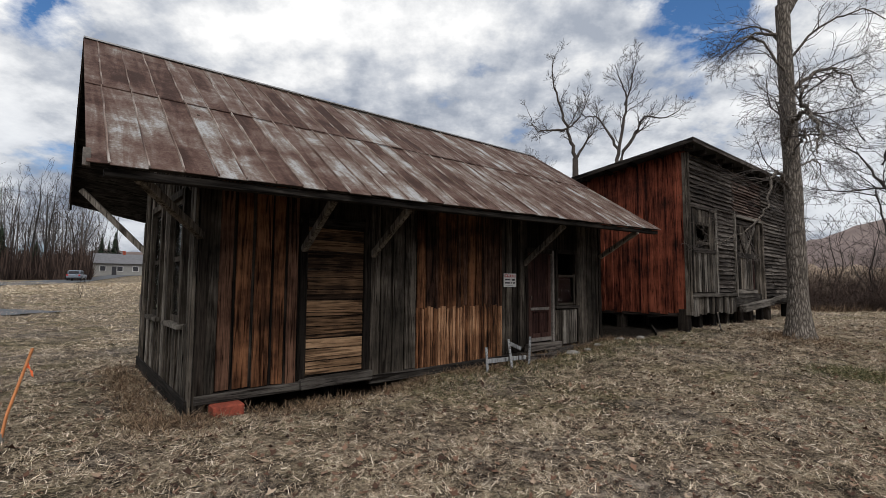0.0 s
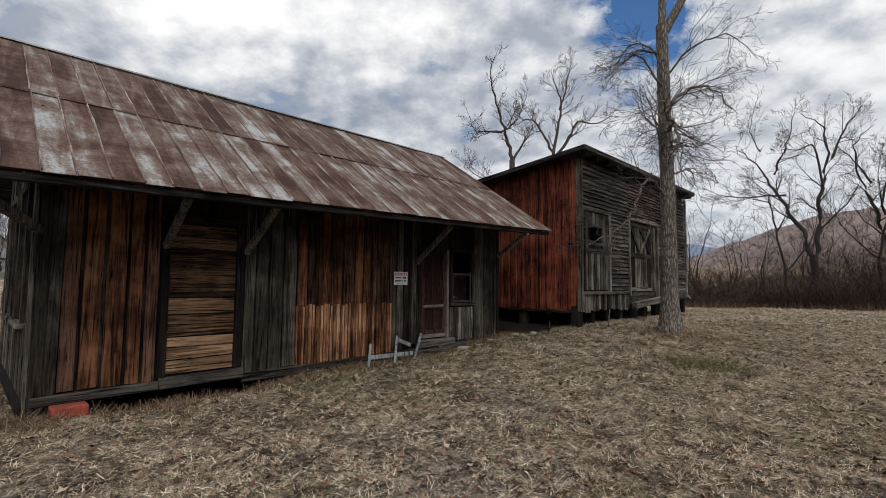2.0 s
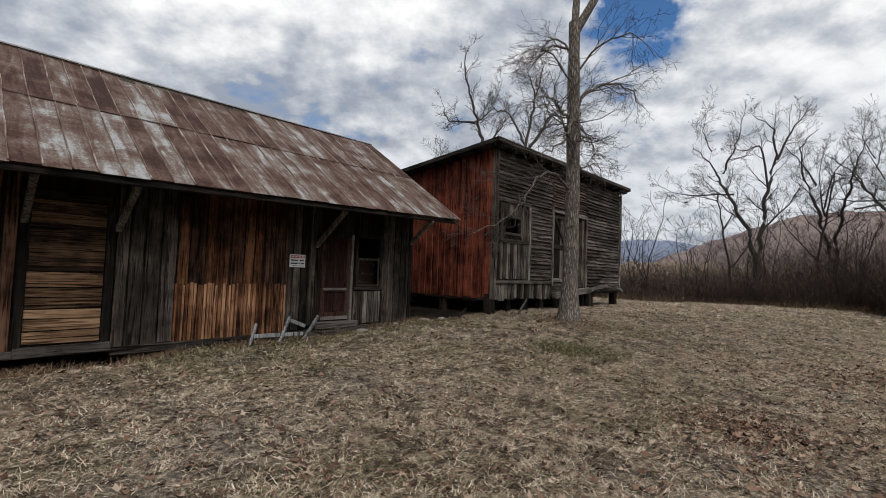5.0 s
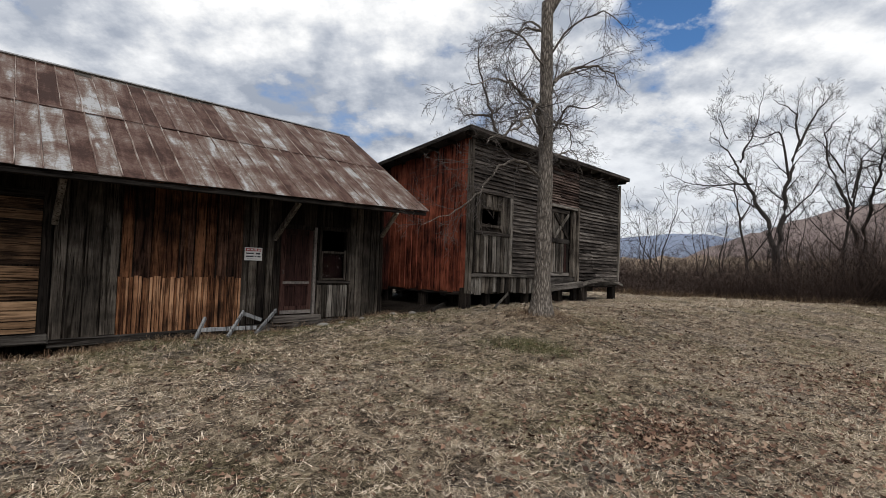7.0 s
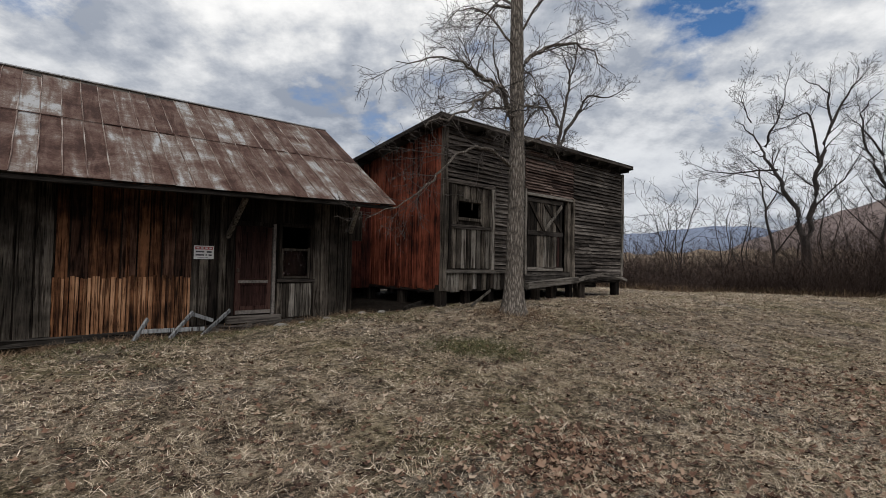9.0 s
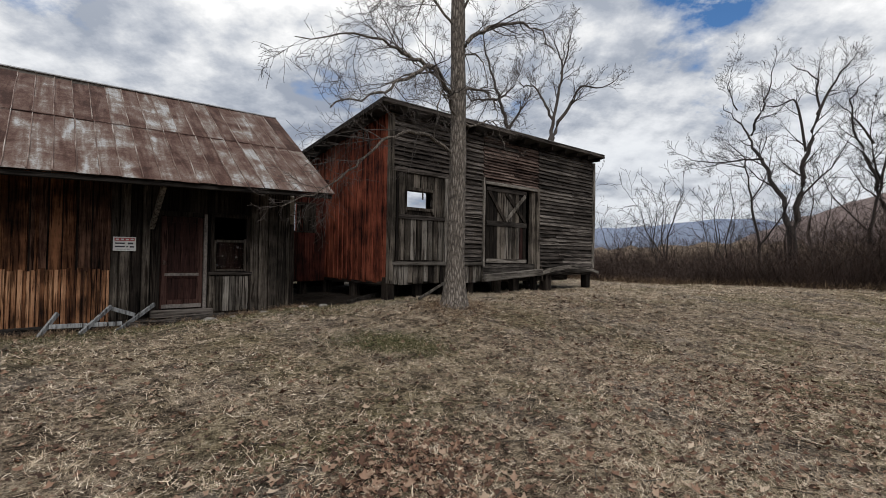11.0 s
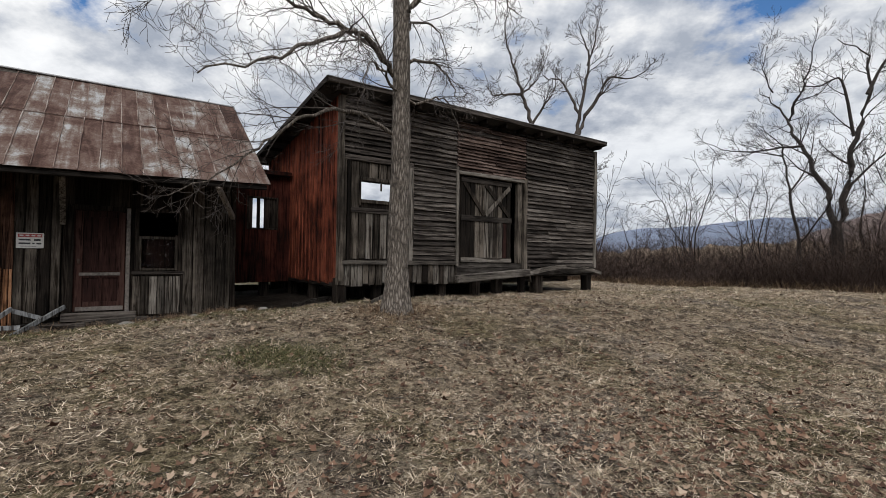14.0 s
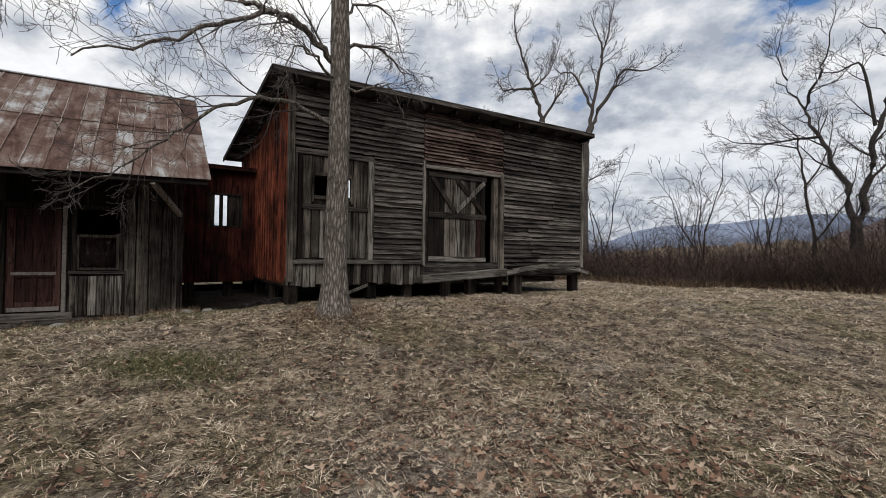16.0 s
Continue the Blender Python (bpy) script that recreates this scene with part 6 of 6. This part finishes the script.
# utility line across the field: two poles and the thin cable between them
line = new("utility_line")
line.location = (*at(-60, 60), gz(*at(-60, 60)))
tagged(line, "wooden utility poles carrying one thin dark cable", "utility line")
off = Vector(line.location)
ends = [(*at(-60, 60), gz(*at(-60, 60))), (*at(-24, 82), gz(*at(-24, 82)))]
for ex, ey, ez in ends:
    b = Vector((ex, ey, ez)) - off
    ob = new("pole", big_mesh("pole", *tubes([([(b.x, b.y, b.z - 0.5), (b.x, b.y, b.z + 5), (b.x, b.y, b.z + 10.6)], [0.16, 0.14, 0.11])], 8), BARK))
    ob.parent = line
a, b = (Vector((*e[:2], e[2] + 10.4)) - off for e in ends)
pts = [tuple(a.lerp(b, k / 12) - Vector((0, 0, 3.2 * (k / 12) * (1 - k / 12)))) for k in range(13)]
ob = new("cable", big_mesh("cable", *tubes([(pts, [0.025] * 13)], 4), INK))
ob.parent = line


# ---- grass, weeds and leaves ----
PATH_A, PATH_B, PATH_C = np.array((0.0, 0.0)), np.array((4.0, -0.6)), np.array((9.5, 2.4))


def path_distance(x, y):
    p = np.stack([x, y], -1)
    best = np.full(len(p), 1e9)
    for a, b in ((PATH_A, PATH_B), (PATH_B, PATH_C)):
        d = b - a
        t = np.clip(((p - a) @ d) / (d @ d), 0, 1)
        best = np.minimum(best, np.linalg.norm(p - (a + t[:, None] * d), axis=1))
    return best


def outside(x, y):
    u, v = to_uv(x, y)
    in1 = (u > END - 0.02) & (u < RIGHT) & (v > FRONT - 0.02) & (v < BACK)
    in2 = (u > RIGHT) & (u < R2) & (v > F2 + 0.35)
    return ~(in1 | in2)


def blades(name, x, y, length, width, flat, rr, mat, label, category):
    """Bent blades of three faces each; flat 0 upright, 1 lying."""
    n = len(x)
    base = np.stack([x, y, ground_z(x, y) - 0.004], -1)
    a = rr.rand(n) * 2 * np.pi
    el = np.clip(np.radians(88) * (1 - flat) + rr.normal(0, 0.22, n), 0.06, 1.5)
    out = np.stack([np.cos(a) * np.cos(el), np.sin(a) * np.cos(el), np.sin(el)], -1)
    side = np.stack([-np.sin(a), np.cos(a), rr.normal(0, 0.4, n)], -1) * (width / 2)[:, None]
    bend = np.stack([np.cos(a + rr.normal(0, 0.7, n)), np.sin(a + rr.normal(0, 0.7, n)), -np.sin(el) * 0.9], -1)
    tip = base + out * (length * 0.8)[:, None] + bend * (length * 0.2)[:, None]
    tip[:, 2] = np.maximum(tip[:, 2], base[:, 2] + 0.008)
    verts = np.stack([base - side, base + side, tip - side * 0.45, tip + side * 0.45], 1)
    t = np.array([(0, 1, 3), (0, 3, 2)])
    tris = (np.arange(n)[:, None, None] * 4 + t[None]).reshape(-1, 3)
    tagged(new(name, big_mesh(name, verts.reshape(-1, 3), tris, mat)), label, category, kind="stuff")


def scatter(rr, count, x0, x1, y0, y1, fade):
    x, y = rr.uniform(x0, x1, count), rr.uniform(y0, y1, count)
    d = path_distance(x, y)
    keep = (rr.rand(count) < 1 / (1 + (d / fade) ** 2)) & outside(x, y) & (d > 0.5)
    return x[keep], y[keep], d[keep]


def patches(x, y, size, seed):
    """Smooth random values from 0 to 1 over patches of that size."""
    table = np.random.RandomState(seed).rand(512, 512)
    a, b = x / size, y / size
    i, j = np.floor(a).astype(int), np.floor(b).astype(int)
    f, g = smooth(0, 1, a - i), smooth(0, 1, b - j)
    i, j = i % 511, j % 511
    return (table[i, j] * (1 - f) + table[i + 1, j] * f) * (1 - g) + (table[i, j + 1] * (1 - f) + table[i + 1, j + 1] * f) * g


def make_grass():
    rr = np.random.RandomState(8)
    x, y, d = scatter(rr, 6100000, -9, 26, -2, 20, 3.0)
    worn = 0.55 * np.exp(-((x - 7.1) ** 2 + (y - 4.8) ** 2) / 0.35) + 0.4 * np.exp(-((x - 7.2) ** 2 + (y - 4.0) ** 2) / 0.5)
    patch = 0.55 * patches(x, y, 0.07, 41) + 0.45 * patches(x, y, 0.16, 43)
    keep = rr.rand(len(x)) < 1.9 * patch ** 1.5 * (0.25 + 0.6 * patches(x, y, 0.45, 44) + 0.5 * patches(x, y, 1.4, 45) - worn)
    x, y, d, patch = x[keep], y[keep], d[keep], patch[keep]
    n = len(x)
    grown = (0.7 + 0.6 * patch) * (1 + 0.06 * np.maximum(d - 3, 0))
    blades("grass", x, y, (0.03 + 0.075 * rr.rand(n)) * grown, (0.0018 + 0.0024 * rr.rand(n)) * (1 + 0.16 * np.maximum(d - 2, 0)), 0.62 + 0.33 * rr.rand(n), rr, GRASS, "matted dead straw-coloured grass", "grass")
    # standing tufts
    c = 9500
    cx, cy = rr.uniform(-6, 18, c), rr.uniform(0, 14, c)
    d = path_distance(cx, cy)
    ok = (d > 0.7) & (rr.rand(c) < 1.3 / (1 + (d / 4) ** 2)) & outside(cx, cy)
    cx, cy, d = cx[ok], cy[ok], d[ok]
    each = 22
    tx = np.repeat(cx, each) + rr.normal(0, 0.028, len(cx) * each)
    ty = np.repeat(cy, each) + rr.normal(0, 0.028, len(cx) * each)
    tall = np.repeat(0.5 + rr.rand(len(cx)), each)
    k = len(tx)
    blades("grass_tufts", tx, ty, (0.035 + 0.06 * rr.rand(k)) * tall, (0.0022 + 0.0022 * rr.rand(k)) * np.repeat(1 + 0.10 * d, each), 0.25 + 0.5 * rr.rand(k), rr, GRASS, "small tufts of dead grass standing in the matted yard", "grass")
    # far field
    m = 120000
    fx, fy = rr.uniform(-60, 45, m), rr.uniform(3, 60, m)
    far = (path_distance(fx, fy) > 9) & outside(fx, fy)
    fx, fy = fx[far], fy[far]
    m = len(fx)
    fd = path_distance(fx, fy)
    blades("field_grass", fx, fy, 0.08 + 0.12 * rr.rand(m) + 0.003 * fd, (0.0025 + 0.0006 * fd) * (0.7 + 0.6 * rr.rand(m)), 0.6 + 0.3 * rr.rand(m), rr, STRAW, "dry grass of the open field", "grass")
    # weeds along the foundations and round the tree
    k = 15000
    u = rr.uniform(0.6, 9.6, k)
    v = np.where(rr.rand(k) < 0.75, FRONT - 0.08 - 0.5 * rr.rand(k) ** 2, FRONT - 0.9 * rr.rand(k))
    u2, v2 = 1.1 - 0.6 * rr.rand(5500), rr.uniform(FRONT - 0.4, BACK, 5500)
    u, v = np.concatenate([u, u2]), np.concatenate([v, v2])
    thick = rr.rand(len(u)) < 0.45 + 0.5 * np.sin(u * 3.1) * np.sin(u * 7.7 + 1)
    u, v = u[thick], v[thick]
    wx, wy = u * CA - v * SA, u * SA + v * CA
    ta, tr = rr.rand(1600) * 6.283, 0.26 + 0.6 * rr.rand(1600) ** 1.5
    wx, wy = np.concatenate([wx, 6.92 + tr * np.cos(ta)]), np.concatenate([wy, 9.12 + tr * np.sin(ta)])
    s = len(wx)
    blades("weeds", wx, wy, 0.07 + 0.18 * rr.rand(s) ** 1.3, 0.004 + 0.004 * rr.rand(s), 0.25 + 0.5 * rr.rand(s), rr, WEED, "dry brown weeds along walls and tree", "weeds")
    # tall pale field-edge grass before the thicket
    q = 16000
    az = np.radians(rr.uniform(10, 95, q))
    dist = 20.2 + 2.2 * rr.rand(q) + 1.2 * np.sin(az * 9) + 0.7 * np.sin(az * 23)
    blades("edge_grass", 6 + dist * np.sin(az), 2 + dist * np.cos(az), 0.15 + 0.4 * rr.rand(q), 0.010 + 0.010 * rr.rand(q), 0.1 + 0.5 * rr.rand(q), rr, WEED, "tall dry grass at the thicket's edge", "grass")


make_grass()


def green_patch():
    rr = np.random.RandomState(5)
    n = 30000
    u, v = rr.uniform(3.6, 11.5, n - 8000), FRONT - 0.1 - np.abs(rr.normal(0, 0.75, n - 8000))
    x = np.concatenate([rr.normal(6.05, 0.42, 8000), u * CA - v * SA])
    y = np.concatenate([rr.normal(6.75, 0.26, 8000), u * SA + v * CA])
    ok = outside(x, y)
    x, y = x[ok], y[ok]
    n = len(x)
    blades("green_grass", x, y, 0.03 + 0.07 * rr.rand(n), 0.004 + 0.004 * rr.rand(n), 0.3 + 0.5 * rr.rand(n), rr, GREEN, "small patches of short green grass", "grass")


green_patch()


def dead_branches():
    """Fallen limbs at the edge of the mown ground."""
    r = random.Random(61)
    for x, y, turn, l in ((21.6, 18.4, 20, 2.2), (22.3, 18.0, -15, 1.8), (23.0, 18.5, 40, 1.5)):
        lines = [[], [], []]
        a = radians(turn)
        grow(r, (0, 0, 0.06), (math.cos(a), math.sin(a), 0.0), l, 0.045, 0, 2, lines, 0.1, -0.01, (5, 3), 0.8, 0.4)
        ob = new("fallen_branch", big_mesh("fallen_branch", *tubes([([(p[0], p[1], max(p[2], 0.03)) for p in q], w) for ll in lines for q, w in ll], 5), BARK))
        ob.location = (x, y, gz(x, y))
        tagged(ob, "dead fallen branch lying in dry grass", "branch", "fallen branches")


dead_branches()


def make_leaves():
    rr = np.random.RandomState(15)
    x, y, d = scatter(rr, 150000, -6, 24, -1, 19, 4.0)
    for cx, cy, sp, k in ((6.45, 3.55, 0.36, 1500), (5.6, 3.2, 0.5, 300), (10.3, 5.6, 0.7, 1100), (9.9, 10.8, 0.7, 500), (11.5, 3.6, 1.0, 700), (8.6, 6.2, 0.8, 350), (9.2, 4.2, 0.7, 450), (6.9, 8.6, 0.8, 400), (9.5, 8.3, 1.3, 700), (3.2, 3.4, 0.8, 300), (12.5, 7.5, 1.4, 600), (7.4, 2.9, 0.5, 300)):
        x, y = np.concatenate([x, rr.normal(cx, sp, k)]), np.concatenate([y, rr.normal(cy, sp, k)])
    ok = outside(x, y) & (path_distance(x, y) > 0.4)
    x, y = x[ok], y[ok]
    n = len(x)
    size = 0.010 + 0.036 * rr.rand(n) ** 2.4
    k = 8
    ang = np.linspace(0, 2 * np.pi, k, endpoint=False)
    lobes = np.array([1.25, 0.62, 0.95, 0.5, 0.85, 0.5, 0.95, 0.62])
    px, py = np.cos(ang) * lobes, np.sin(ang) * lobes * 0.75
    curl = rr.uniform(0.25, 1.3, n)
    turn, tilt, tdir = rr.rand(n) * 6.283, np.minimum(np.abs(rr.normal(0, 0.3, n)), 0.75), rr.rand(n) * 6.283
    lx = px[None] * size[:, None]
    ly = py[None] * size[:, None]
    lz = (py[None] ** 2 * curl[:, None] + 0.25 * px[None] ** 2 * curl[:, None]) * size[:, None]
    c, s = np.cos(turn)[:, None], np.sin(turn)[:, None]
    wx, wy = lx * c - ly * s, lx * s + ly * c
    wz = lz + (wx * np.cos(tdir)[:, None] + wy * np.sin(tdir)[:, None]) * np.tan(tilt)[:, None]
    base = ground_z(x, y) + 0.012 + size * np.tan(tilt) * 0.6
    rim = np.stack([wx + x[:, None], wy + y[:, None], wz + base[:, None]], -1)
    mid = np.stack([x, y, base], -1)[:, None]
    verts = np.concatenate([rim, mid], 1)
    t = np.array([(i, (i + 1) % k, k) for i in range(k)])
    tris = (np.arange(n)[:, None, None] * (k + 1) + t[None]).reshape(-1, 3)
    tagged(new("fallen_leaves", big_mesh("fallen_leaves", verts.reshape(-1, 3), tris, LEAF)), "scattered dry curled oak leaves", "leaves", kind="stuff")
    # twigs on the ground
    x, y, d = scatter(rr, 2600, -5, 20, 0.5, 14, 4.0)
    lines = []
    for px0, py0 in zip(x, y):
        a, l = rr.rand() * 6.283, 0.08 + 0.28 * rr.rand() ** 2
        pts = [(px0 + math.cos(a) * l * f + rr.normal(0, 0.012), py0 + math.sin(a) * l * f + rr.normal(0, 0.012), 0) for f in (0, 0.5, 1)]
        lines.append(([(p[0], p[1], gz(p[0], p[1]) + 0.02) for p in pts], [0.004, 0.0035, 0.002]))
    tagged(new("fallen_twigs", big_mesh("fallen_twigs", *tubes(lines, 3), WOOD_SILVER)), "small broken grey twigs on the ground", "twigs", kind="stuff")


make_leaves()
